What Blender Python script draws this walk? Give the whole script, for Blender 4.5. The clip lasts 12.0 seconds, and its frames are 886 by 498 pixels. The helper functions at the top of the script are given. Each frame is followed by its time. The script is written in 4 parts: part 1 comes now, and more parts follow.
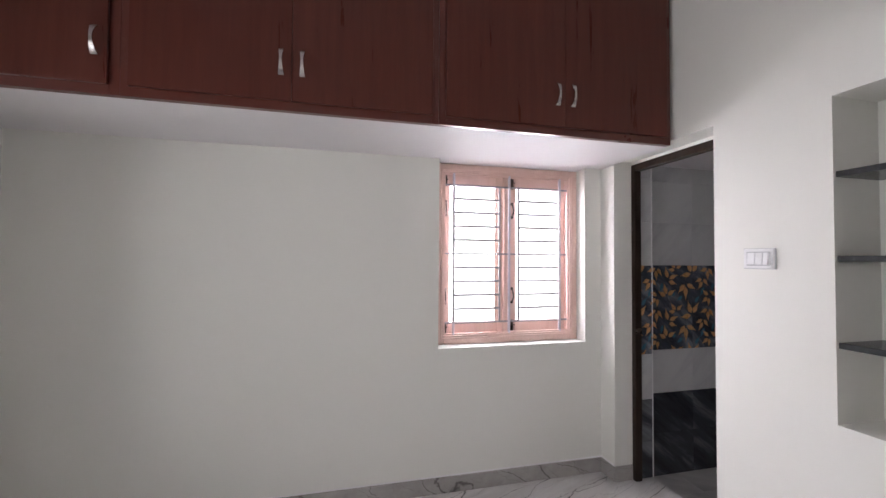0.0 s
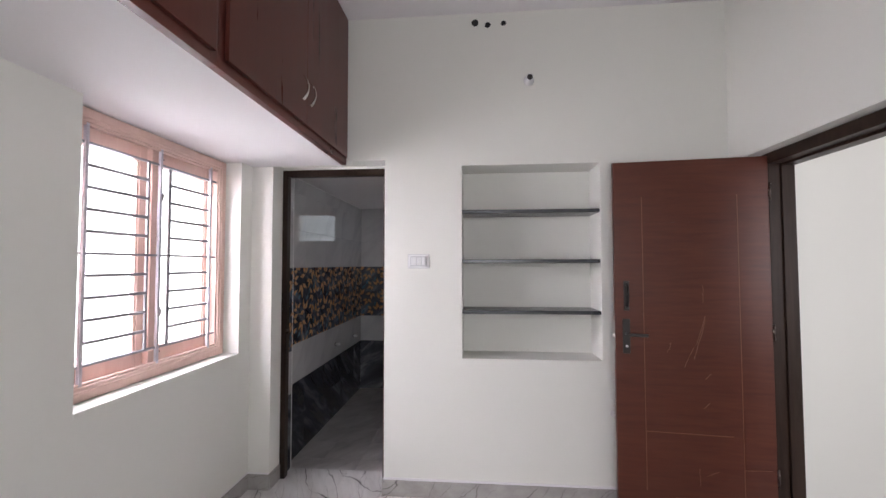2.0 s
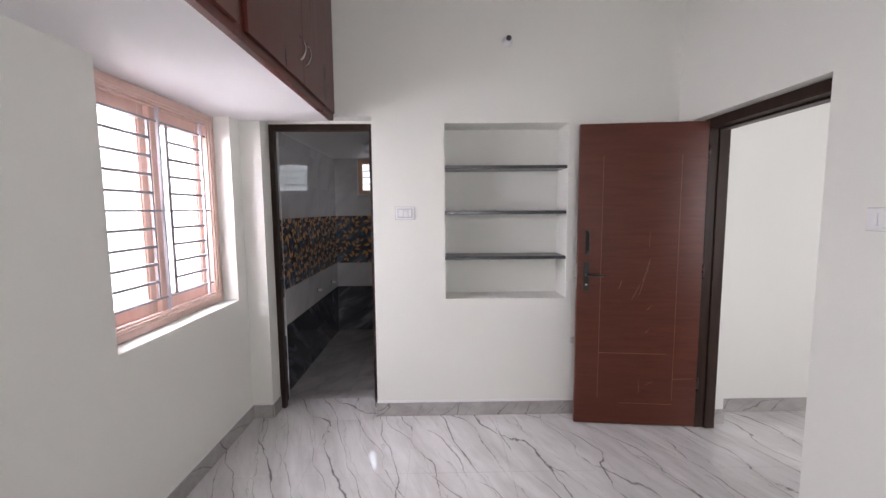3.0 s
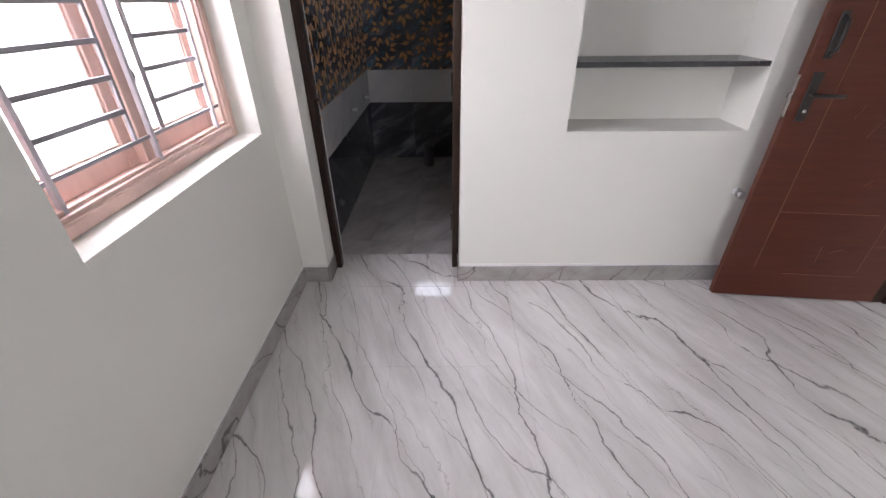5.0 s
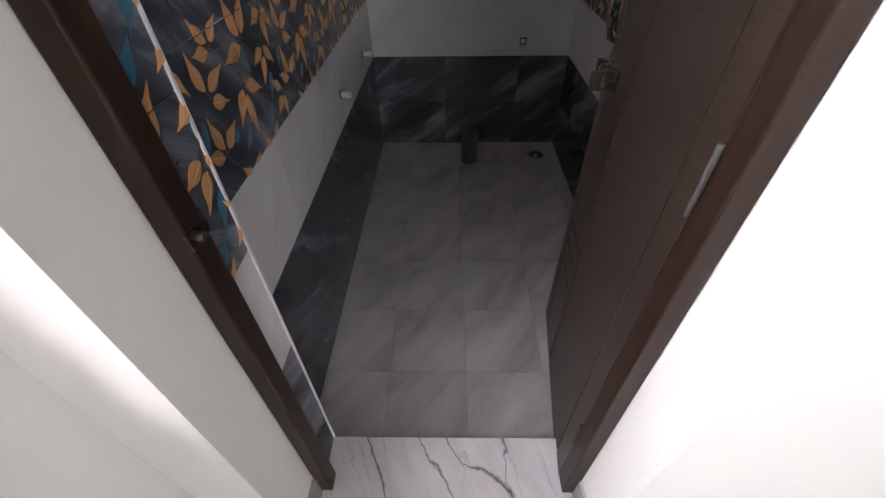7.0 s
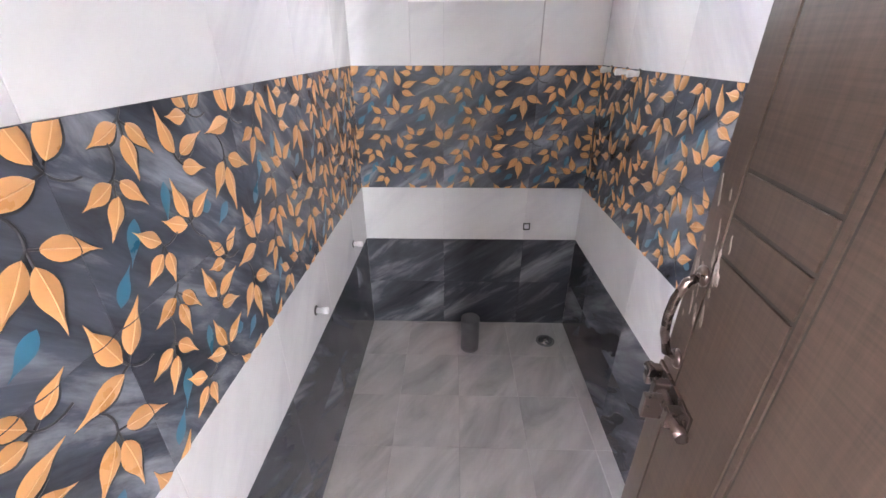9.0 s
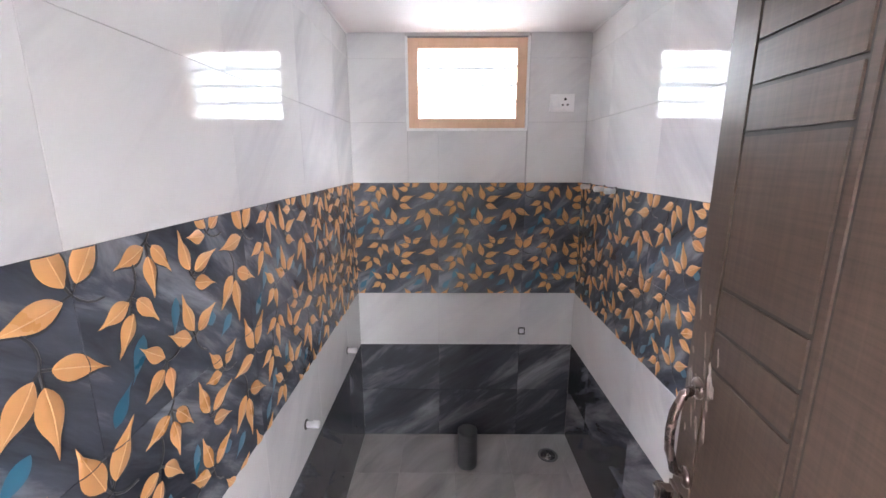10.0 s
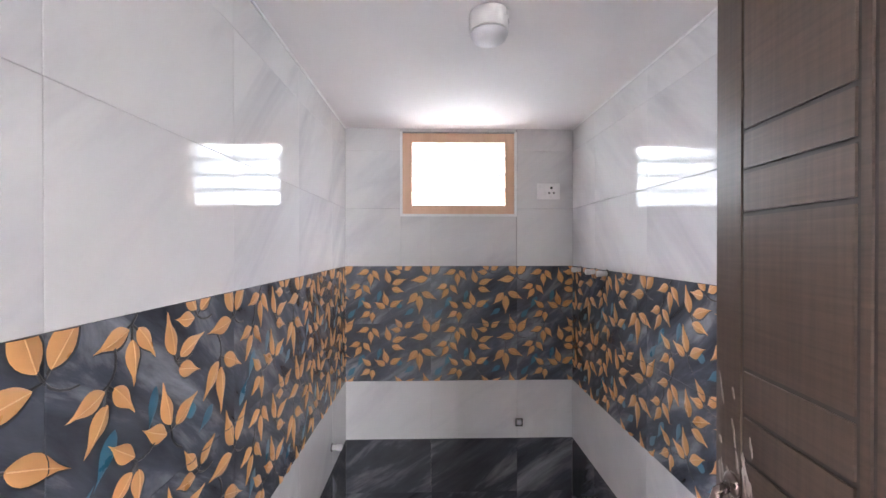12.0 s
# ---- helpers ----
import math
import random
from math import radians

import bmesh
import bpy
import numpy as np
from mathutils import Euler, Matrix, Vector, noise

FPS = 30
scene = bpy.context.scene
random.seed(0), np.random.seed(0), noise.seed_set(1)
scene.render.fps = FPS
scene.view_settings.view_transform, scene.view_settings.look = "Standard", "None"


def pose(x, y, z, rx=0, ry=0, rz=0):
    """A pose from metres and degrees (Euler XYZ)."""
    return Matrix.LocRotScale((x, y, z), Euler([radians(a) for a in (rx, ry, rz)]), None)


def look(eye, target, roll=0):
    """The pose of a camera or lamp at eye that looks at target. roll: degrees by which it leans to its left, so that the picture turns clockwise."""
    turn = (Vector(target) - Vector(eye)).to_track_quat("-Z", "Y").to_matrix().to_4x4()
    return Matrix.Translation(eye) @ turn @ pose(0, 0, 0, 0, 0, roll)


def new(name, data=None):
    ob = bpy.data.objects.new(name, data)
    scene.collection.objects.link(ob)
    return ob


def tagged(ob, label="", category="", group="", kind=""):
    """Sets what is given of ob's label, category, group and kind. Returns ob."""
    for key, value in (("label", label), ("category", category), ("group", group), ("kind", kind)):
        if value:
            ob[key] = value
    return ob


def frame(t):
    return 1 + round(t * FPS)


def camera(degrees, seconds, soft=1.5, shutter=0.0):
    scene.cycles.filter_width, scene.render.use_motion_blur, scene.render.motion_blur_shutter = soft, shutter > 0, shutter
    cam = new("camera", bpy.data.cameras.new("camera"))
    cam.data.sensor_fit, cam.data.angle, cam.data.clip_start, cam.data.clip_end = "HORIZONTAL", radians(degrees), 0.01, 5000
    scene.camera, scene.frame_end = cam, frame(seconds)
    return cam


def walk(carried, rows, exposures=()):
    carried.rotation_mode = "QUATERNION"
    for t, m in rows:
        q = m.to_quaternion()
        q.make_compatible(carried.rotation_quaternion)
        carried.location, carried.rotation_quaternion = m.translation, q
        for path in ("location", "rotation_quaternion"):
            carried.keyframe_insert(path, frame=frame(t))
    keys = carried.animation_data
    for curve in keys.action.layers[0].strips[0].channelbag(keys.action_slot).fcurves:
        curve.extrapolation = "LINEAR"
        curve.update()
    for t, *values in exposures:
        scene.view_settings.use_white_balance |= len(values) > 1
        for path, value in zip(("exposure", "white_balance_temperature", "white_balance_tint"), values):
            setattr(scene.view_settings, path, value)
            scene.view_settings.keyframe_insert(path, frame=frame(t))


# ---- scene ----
import itertools

cam = camera(94.9, 12.0)
PATH = [
    (0, (0.201, 0.328, 1.478), (0.666, 2.170, 1.528), 0.4),
    (0.5, (0.005, 0.536, 1.443), (1.000, 2.153, 1.505), 0.6),
    (1, (-0.124, 0.849, 1.433), (1.383, 2.004, 1.509), 0.5),
    (1.5, (-0.351, 1.169, 1.467), (1.463, 1.727, 1.549), 0.2),
    (2, (-0.610, 1.352, 1.469), (1.282, 1.512, 1.543), -0.1),
    (2.5, (-0.807, 1.437, 1.472), (1.092, 1.456, 1.495), -0.35),
    (3, (-0.882, 1.512, 1.512), (1.009, 1.482, 1.331), -0.44),
    (3.5, (-0.815, 1.592, 1.444), (1.042, 1.555, 1.037), -0.2),
    (3.7, (-0.784, 1.619, 1.425), (1.051, 1.586, 0.928), -0.2),
    (5.3, (0.318, 2.156, 1.410), (1.894, 2.161, 0.348), -0.3),
    (5.5, (0.509, 2.230, 1.389), (2.057, 2.224, 0.287), 0.0),
    (6, (0.970, 2.331, 1.400), (2.437, 2.333, 0.193), 0),
    (6.5, (1.386, 2.387, 1.380), (2.800, 2.393, 0.111), -0.25),
    (7.0, (1.736, 2.330, 1.359), (3.134, 2.363, 0.072), -0.9),
    (7.5, (2.046, 2.301, 1.414), (3.414, 2.325, 0.151), 0.29),
    (7.7, (2.118, 2.315, 1.415), (3.524, 2.336, 0.194), 0.18),
    (9.3, (2.263, 2.305, 1.547), (3.986, 2.343, 0.841), -0.09),
    (9.5, (2.257, 2.312, 1.553), (4.014, 2.339, 0.940), -0.13),
    (10, (2.232, 2.317, 1.561), (4.052, 2.332, 1.166), -0.1),
    (10.5, (2.210, 2.330, 1.574), (4.058, 2.324, 1.347), -0.08),
    (11, (2.214, 2.336, 1.565), (4.073, 2.319, 1.460), -0.16),
    (11.5, (2.227, 2.343, 1.557), (4.088, 2.311, 1.516), -0.22),
    (12, (2.245, 2.348, 1.550), (4.106, 2.302, 1.540), -0.04),
]
EXPOSURES = [(0.0, 0.3), (1.0, 0.35), (1.5, 0.3), (2.5, 0.3), (3.5, 0.3), (5.5, 0.3), (6.4, 0.2), (7.0, 0.95), (7.5, 2.7), (7.7, 3.1), (9.3, 3.45), (10.0, 3.1), (10.5, 2.95), (12.0, 2.9)]
walk(cam, [(t, look(eye, target, roll)) for t, eye, target, roll in PATH], EXPOSURES)

# The plan below is drawn in units of 0.95 m, so that doors, steps and tiles come out at their true size.
U = 0.95

# ---------------------------------------------------------------- light
world = bpy.data.worlds.new("sky")
scene.world = world
world.use_nodes = True
wn = world.node_tree
sky = wn.nodes.new("ShaderNodeTexSky")
sky.sky_type = 'NISHITA'
sky.sun_disc = False
sky.sun_elevation, sky.sun_rotation = radians(55), radians(200)
wn.links.new(sky.outputs[0], wn.nodes["Background"].inputs[0])
wn.nodes["Background"].inputs[1].default_value = 0.12


def area_lamp(name, at, toward, w, h, power, colour):
    lamp = bpy.data.lights.new(name, 'AREA')
    lamp.shape, lamp.size, lamp.size_y = 'RECTANGLE', w * U, h * U
    lamp.energy, lamp.color = power, colour
    ob = new(name, lamp)
    ob.matrix_world = look([a * U for a in at], [a * U for a in toward])
    return ob


DAY = (0.935, 0.885, 1.0)
area_lamp("bedroom_window_daylight", (1.42, 3.52, 2.06), (1.42, 2.2, 1.00), 1.5, 1.5, 140, DAY)
area_lamp("bathroom_window_daylight", (5.28, 2.32, 2.73), (4.63, 2.32, 2.01), 1.3, 1.0, 46, DAY)
# added fill that brightens the passage; no window is known there
area_lamp("passage_window_daylight", (-0.98, -1.4, 1.6), (1.0, -1.4, 1.5), 1.0, 1.3, 17, DAY)
# added frontal fill from the unseen rear end of the room
area_lamp("rear_window_daylight", (-1.98, 1.2, 1.6), (0.0, 1.2, 1.5), 1.1, 1.3, 10, DAY)


# ---------------------------------------------------------------- materials
class Mat:
    """A small builder of node materials; coordinates are metres of the world."""

    def __init__(self, name, colour=(0.8, 0.8, 0.8), rough=0.5, metal=0.0, spec=0.5, coat=0.0):
        self.m = bpy.data.materials.new(name)
        self.m.use_nodes = True
        self.t = self.m.node_tree
        self.b = self.t.nodes["Principled BSDF"]
        self.b.inputs["Base Color"].default_value = (*colour, 1)
        self.b.inputs["Roughness"].default_value = rough
        self.b.inputs["Metallic"].default_value = metal
        self.b.inputs["Specular IOR Level"].default_value = spec
        self.b.inputs["Coat Weight"].default_value = coat
        self.b.inputs["Coat Roughness"].default_value = 0.03
        self.pos = None

    def node(self, kind, **values):
        n = self.t.nodes.new(kind)
        for key, v in values.items():
            n.inputs[key.replace("_", " ")].default_value = v
        return n

    def link(self, a, b):
        self.t.links.new(a, b)

    def coords(self, scale=(1, 1, 1), rot=(0, 0, 0), shuffle=0.0):
        g = self.node("ShaderNodeNewGeometry")
        out = g.outputs["Position"]
        if shuffle:
            info = self.node("ShaderNodeObjectInfo")
            mul = self.node("ShaderNodeVectorMath")
            mul.operation = 'SCALE'
            add = self.node("ShaderNodeVectorMath")
            comb = self.node("ShaderNodeCombineXYZ")
            for k in range(3):
                self.link(info.outputs["Random"], comb.inputs[k])
            self.link(comb.outputs[0], mul.inputs[0])
            mul.inputs["Scale"].default_value = shuffle
            self.link(mul.outputs[0], add.inputs[0])
            self.link(out, add.inputs[1])
            out = add.outputs[0]
        mp = self.node("ShaderNodeMapping")
        mp.inputs["Scale"].default_value = scale
        mp.inputs["Rotation"].default_value = [radians(a) for a in rot]
        self.link(out, mp.inputs[0])
        # turn first, then stretch
        mp.vector_type = 'POINT'
        return mp.outputs[0]

    def stretched(self, rot, scale, shuffle=0.0):
        """Coordinates turned by rot and then stretched by scale."""
        a = self.coords((1, 1, 1), rot, shuffle)
        mp = self.node("ShaderNodeMapping")
        mp.inputs["Scale"].default_value = scale
        self.link(a, mp.inputs[0])
        return mp.outputs[0]

    def noise(self, co, scale, detail=4, rough=0.55, distort=0.0):
        n = self.node("ShaderNodeTexNoise", Scale=scale, Detail=detail, Roughness=rough, Distortion=distort)
        self.link(co, n.inputs["Vector"])
        return n.outputs["Fac"]

    def ramp(self, fac, *stops):
        r = self.node("ShaderNodeValToRGB")
        els = r.color_ramp.elements
        while len(els) < len(stops):
            els.new(0.5)
        for e, (p, c) in zip(els, stops):
            e.position = p
            e.color = (*c, 1) if len(c) == 3 else c
        self.link(fac, r.inputs[0])
        return r.outputs[0]

    def mix(self, fac, a, b, how='MIX'):
        n = self.node("ShaderNodeMix")
        n.data_type, n.blend_type = 'RGBA', how
        for v, k in ((fac, 0), (a, 6), (b, 7)):
            if isinstance(v, (int, float)):
                n.inputs[k].default_value = v
            elif isinstance(v, tuple):
                n.inputs[k].default_value = (*v, 1)
            else:
                self.link(v, n.inputs[k])
        return n.outputs[2]

    def colour(self, c):
        self.link(c, self.b.inputs["Base Color"])
        return self

    def rough(self, c):
        self.link(c, self.b.inputs["Roughness"])
        return self

    def bump(self, fac, strength=0.2, dist=0.002):
        n = self.node("ShaderNodeBump", Strength=strength, Distance=dist)
        self.link(fac, n.inputs["Height"])
        self.link(n.outputs[0], self.b.inputs["Normal"])
        return self


def grey(v):
    return (v, v, v)


def paint(name, a, b, rough=0.75):
    m = Mat(name, a, rough, spec=0.3)
    co = m.coords()
    m.colour(m.mix(m.noise(co, 1.7, 5), a, b))
    m.bump(m.noise(co, 160, 3), 0.12, 0.001)
    return m.m


def plain(name, c, rough=0.4, metal=0.0, spec=0.5, vary=0.15, scale=30, coat=0.0):
    m = Mat(name, c, rough, metal, spec, coat)
    co = m.coords()
    n = m.noise(co, scale, 4)
    m.colour(m.mix(n, tuple(x * (1 - vary) for x in c), tuple(min(1, x * (1 + vary)) for x in c)))
    m.rough(m.ramp(n, (0.2, grey(max(0.02, rough * 0.8))), (0.8, grey(min(1, rough * 1.2)))))
    return m.m


def marble(name, base, veil, vein, rough, turn=-24, density=1.0):
    """Polished vitrified tile: pale ground, soft grey veils and thin dark veins that run slantwise."""
    m = Mat(name, base, rough, spec=0.5)

    def calc(op, a, b=None):
        n = m.node("ShaderNodeMath")
        n.operation = op
        for k, v in enumerate((a, b)):
            if v is None:
                continue
            if isinstance(v, (int, float)):
                n.inputs[k].default_value = v
            else:
                m.link(v, n.inputs[k])
        return n.outputs[0]

    co = m.stretched((0, 0, turn), (1, 1, 1))
    sep = m.node("ShaderNodeSeparateXYZ")
    m.link(co, sep.inputs[0])
    across = calc('ADD', sep.outputs[1], sep.outputs[2])

    def veins(freq, bend, wiggle, width, seed):
        """Thin lines across the slant, bent at large and at small scale, fading along their way."""
        far = m.node("ShaderNodeMapping")
        far.inputs["Scale"].default_value = (0.55, 0.9, 0.9)
        far.inputs["Location"].default_value = (seed, seed * 0.7, 0)
        m.link(co, far.inputs[0])
        big = m.noise(far.outputs[0], 1.6, 2, 0.5)
        fine = m.noise(far.outputs[0], 9.0, 4, 0.6)
        v = calc('ADD', calc('MULTIPLY', across, freq), calc('ADD', calc('MULTIPLY', big, bend), calc('MULTIPLY', fine, wiggle)))
        d = calc('ABSOLUTE', calc('SUBTRACT', calc('FRACT', v), 0.5))
        thick = m.noise(far.outputs[0], 4.5, 3, 0.6)
        w = calc('MULTIPLY', m.ramp(thick, (0.41, grey(0.07)), (0.66, grey(1.0))), width)
        line = calc('SUBTRACT', 1.0, calc('DIVIDE', d, calc('ADD', w, 0.0015)))
        return calc('MAXIMUM', line, 0.0), m.ramp(d, (0.0, grey(1)), (0.16, grey(0)))

    l1, halo = veins(3.6 * density, 2.6, 0.34, 0.036, 0.0)
    l2, _ = veins(5.3 * density, 3.2, 0.42, 0.030, 5.2)
    l3, _ = veins(8.5 * density, 3.6, 0.9, 0.036, 9.1)
    soft = m.ramp(m.noise(m.stretched((0, 0, turn), (0.8, 3.0, 3.0)), 1.8, 6, 0.62, 0.5), (0.36, grey(0)), (0.72, grey(0.85)))
    c = m.mix(soft, base, veil)
    streak = m.ramp(m.noise(m.stretched((0, 0, turn + 4), (1.5, 15, 15)), 1.8, 5, 0.65, 0.5), (0.5, grey(0)), (0.78, grey(0.5)))
    c = m.mix(streak, c, veil)
    c = m.mix(calc('MULTIPLY', halo, 0.22), c, veil)
    c = m.mix(calc('MULTIPLY', l3, 0.35), c, vein)
    c = m.mix(calc('MULTIPLY', l2, 0.75), c, vein)
    c = m.mix(calc('MULTIPLY', l1, 0.9), c, vein)
    m.colour(c)
    return m.m


def tile_stone(name, dark, mid, light, rough, slant, rot, scale=1.0, relief=0.0, coat=0.0, spec=0.5, cloud=0.45):
    """Ceramic tile with slanting smoky streaks, shifted from tile to tile."""
    m = Mat(name, mid, rough, spec=0.5, coat=coat)
    m.b.inputs["Specular IOR Level"].default_value = spec
    co = m.stretched(rot, slant, 13.0)
    n = m.noise(co, 2.2 * scale, 7, 0.62, 0.5)
    big = m.noise(m.coords((1, 1, 1), (0, 0, 0), 5.0), 2.5, 3)
    c = m.ramp(n, (0.28, dark), (0.52, mid), (0.78, light))
    m.colour(m.mix(m.ramp(big, (0.3, grey(0)), (0.8, grey(cloud))), c, mid))
    if relief:
        m.bump(n, relief, 0.002)
    return m.m


def timber(name, dark, light, rough, rot, stretch, scale, spec=0.4, coat=0.0, bump=0.05):
    m = Mat(name, dark, rough, spec=spec, coat=coat)
    co = m.stretched(rot, stretch, 3.0)
    n = m.noise(co, scale, 6, 0.65, 0.4)
    big = m.noise(m.coords(), 1.6, 3)
    c = m.mix(m.ramp(n, (0.3, grey(0)), (0.72, grey(1))), dark, light)
    m.colour(m.mix(m.ramp(big, (0.3, grey(0)), (0.8, grey(0.25))), c, dark))
    m.rough(m.ramp(n, (0.2, grey(rough * 0.8)), (0.8, grey(min(1, rough * 1.25)))))
    m.bump(n, bump, 0.001)
    return m.m


WALL = paint("cream_wall_paint", (0.775, 0.775, 0.725), (0.81, 0.805, 0.76))
CEIL = paint("white_ceiling_paint", (0.80, 0.78, 0.79), (0.84, 0.82, 0.83))
OUTER = paint("outer_render", (0.7, 0.7, 0.68), (0.75, 0.75, 0.72))
FLOOR = marble("polished_marble_tile", (0.75, 0.732, 0.725), (0.50, 0.48, 0.47), (0.065, 0.056, 0.06), 0.025)
SKIRT = marble("skirting_marble_tile", (0.46, 0.44, 0.42), (0.31, 0.29, 0.28), (0.09, 0.08, 0.08), 0.2, 40, 0.7)
GROUT = plain("pale_grout", (0.60, 0.59, 0.58), 0.8)
TGROUT = plain("grey_tile_joint", (0.40, 0.395, 0.39), 0.8)
DGROUT = plain("dark_grout", (0.20, 0.195, 0.19), 0.8)
TWHITE = tile_stone("white_glazed_tile", (0.47, 0.47, 0.50), (0.65, 0.65, 0.65), (0.71, 0.71, 0.705), 0.06, (0.5, 0.5, 2.6), (38, 38, 0), 0.8, spec=0.24)
TDARK = tile_stone("dark_slate_tile", (0.014, 0.015, 0.020), (0.068, 0.072, 0.086), (0.42, 0.43, 0.46), 0.16, (0.5, 0.5, 3.4), (32, -32, 0), 1.0)
TLEAF = tile_stone("leaf_tile_ground", (0.012, 0.014, 0.020), (0.085, 0.095, 0.118), (0.42, 0.45, 0.50), 0.20, (0.7, 0.7, 2.8), (35, -35, 0), 2.1, 0.12, cloud=0.2)
TFLOOR = tile_stone("grey_matt_floor_tile", (0.25, 0.24, 0.235), (0.45, 0.43, 0.42), (0.62, 0.60, 0.585), 0.28, (1.0, 3.0, 1.0), (0, 0, 34), 0.9)
ORANGE = plain("orange_leaf_glaze", (0.60, 0.31, 0.125), 0.3, vary=0.16, scale=14)
TEAL = plain("teal_leaf_glaze", (0.03, 0.13, 0.20), 0.3, vary=0.25, scale=14)
RIB = plain("pale_leaf_rib_glaze", (0.74, 0.45, 0.22), 0.35)
STEM = plain("dark_stem_and_shadow_glaze", (0.018, 0.02, 0.026), 0.35)
LAMINATE = timber("mahogany_laminate", (0.080, 0.021, 0.015), (0.114, 0.032, 0.023), 0.30, (0, 0, 0), (9, 9, 0.6), 2.2, spec=0.28, bump=0.02)
LAMFRAME = plain("mahogany_laminate_edge", (0.100, 0.024, 0.017), 0.3, vary=0.05, scale=3)
REDDOOR = timber("red_brown_door_veneer", (0.075, 0.017, 0.009), (0.120, 0.031, 0.016), 0.38, (0, 0, 0), (9, 0.9, 14), 2.6)
DOORLINE = plain("pale_scratched_varnish", (0.23, 0.095, 0.05), 0.5)


def woven(name, dark, light, rough):
    """Membrane with a fine linen weave of upright and level threads."""
    m = Mat(name, dark, rough, spec=0.45)
    up = m.noise(m.stretched((0, 0, 0), (160, 160, 5)), 1.0, 4, 0.6)
    flat = m.noise(m.stretched((0, 0, 0), (9, 9, 210)), 1.0, 4, 0.6)
    big = m.noise(m.coords(), 3.0, 4)
    both = m.mix(0.5, m.ramp(up, (0.3, grey(0)), (0.7, grey(1))), m.ramp(flat, (0.3, grey(0)), (0.7, grey(1))))
    c = m.mix(both, dark, light)
    m.colour(m.mix(m.ramp(big, (0.3, grey(0)), (0.75, grey(0.5))), c, dark))
    m.bump(both, 0.10, 0.0008)
    return m.m


BATHDOOR = woven("dark_brown_woven_membrane", (0.019, 0.0125, 0.0095), (0.074, 0.051, 0.037), 0.36)
SMEAR = plain("dried_paint_smear", (0.20, 0.17, 0.15), 0.7, vary=0.5, scale=200)
GROOVE = plain("dark_groove", (0.012, 0.010, 0.009), 0.5)
FRAMEWOOD = timber("dark_walnut_frame", (0.017, 0.009, 0.006), (0.044, 0.026, 0.018), 0.38, (0, 0, 0), (9, 9, 0.8), 3.0, spec=0.22)
PINK = timber("pink_primer_wood", (0.72, 0.505, 0.44), (0.80, 0.60, 0.53), 0.5, (0, 0, 0), (6, 6, 1.0), 3.0)
PEACH = timber("peach_painted_wood", (0.66, 0.42, 0.28), (0.74, 0.50, 0.36), 0.5, (0, 0, 0), (6, 6, 1.0), 3.0)
# one white grille enamel in two tones: darkened as backlit, lighter as lit
BARS = plain("grille_enamel_backlit", (0.33, 0.315, 0.34), 0.4)
POSTS = plain("grille_enamel_lit", (0.66, 0.63, 0.69), 0.4)
STEEL = plain("dull_painted_steel", (0.075, 0.07, 0.066), 0.85, 0.0, spec=0.2, vary=0.4, scale=60)
STONE = plain("black_shelf_stone", (0.045, 0.048, 0.052), 0.25, vary=0.5, scale=60)
PLASTIC = plain("white_plastic", (0.80, 0.80, 0.80), 0.3, vary=0.03)
# grey that paints the shade round and inside the switch plates
SHADEGREY = plain("plate_shade_grey", (0.52, 0.52, 0.53), 0.5, vary=0.05)
OFFWHITE = plain("matt_white_plastic", (0.70, 0.70, 0.74), 0.45, vary=0.03)
BLACK = plain("black_metal", (0.015, 0.012, 0.011), 0.35, spec=0.6)
BROWNMETAL = plain("antique_bronze_metal", (0.10, 0.075, 0.065), 0.28, 0.85)
SATIN = plain("satin_steel", (0.74, 0.73, 0.72), 0.45, 0.7, vary=0.08)
CHROME = plain("brushed_steel", (0.62, 0.60, 0.58), 0.25, 1.0, vary=0.08)
PVC = plain("grey_pvc", (0.13, 0.13, 0.14), 0.4)
HOLE = plain("dark_hole", (0.012, 0.012, 0.012), 0.9)


def glass_material(name, tint, clear):
    """Thin window pane: mostly clear, with a faint mirror sheen."""
    m = bpy.data.materials.new(name)
    m.use_nodes = True
    t = m.node_tree
    t.nodes.remove(t.nodes["Principled BSDF"])
    a, b = t.nodes.new("ShaderNodeBsdfTransparent"), t.nodes.new("ShaderNodeBsdfGlossy")
    a.inputs[0].default_value = (*tint, 1)
    b.inputs["Roughness"].default_value = 0.02
    x = t.nodes.new("ShaderNodeMixShader")
    x.inputs[0].default_value = 1 - clear
    t.links.new(a.outputs[0], x.inputs[1])
    t.links.new(b.outputs[0], x.inputs[2])
    t.links.new(x.outputs[0], t.nodes["Material Output"].inputs[0])
    return m


GLASS = glass_material("window_glass", (0.97, 0.98, 0.98), 0.94)
def glow(name, colour, strength):
    m = bpy.data.materials.new(name)
    m.use_nodes = True
    b = m.node_tree.nodes["Principled BSDF"]
    b.inputs["Base Color"].default_value = (0.8, 0.8, 0.8, 1)
    b.inputs["Emission Color"].default_value = (*colour, 1)
    b.inputs["Emission Strength"].default_value = strength
    return m


HAZE = glow("bright_outdoor_haze", (1.0, 0.985, 0.99), 2.4)
LOUVRE = glass_material("louvre_glass", (0.72, 0.75, 0.77), 0.92)


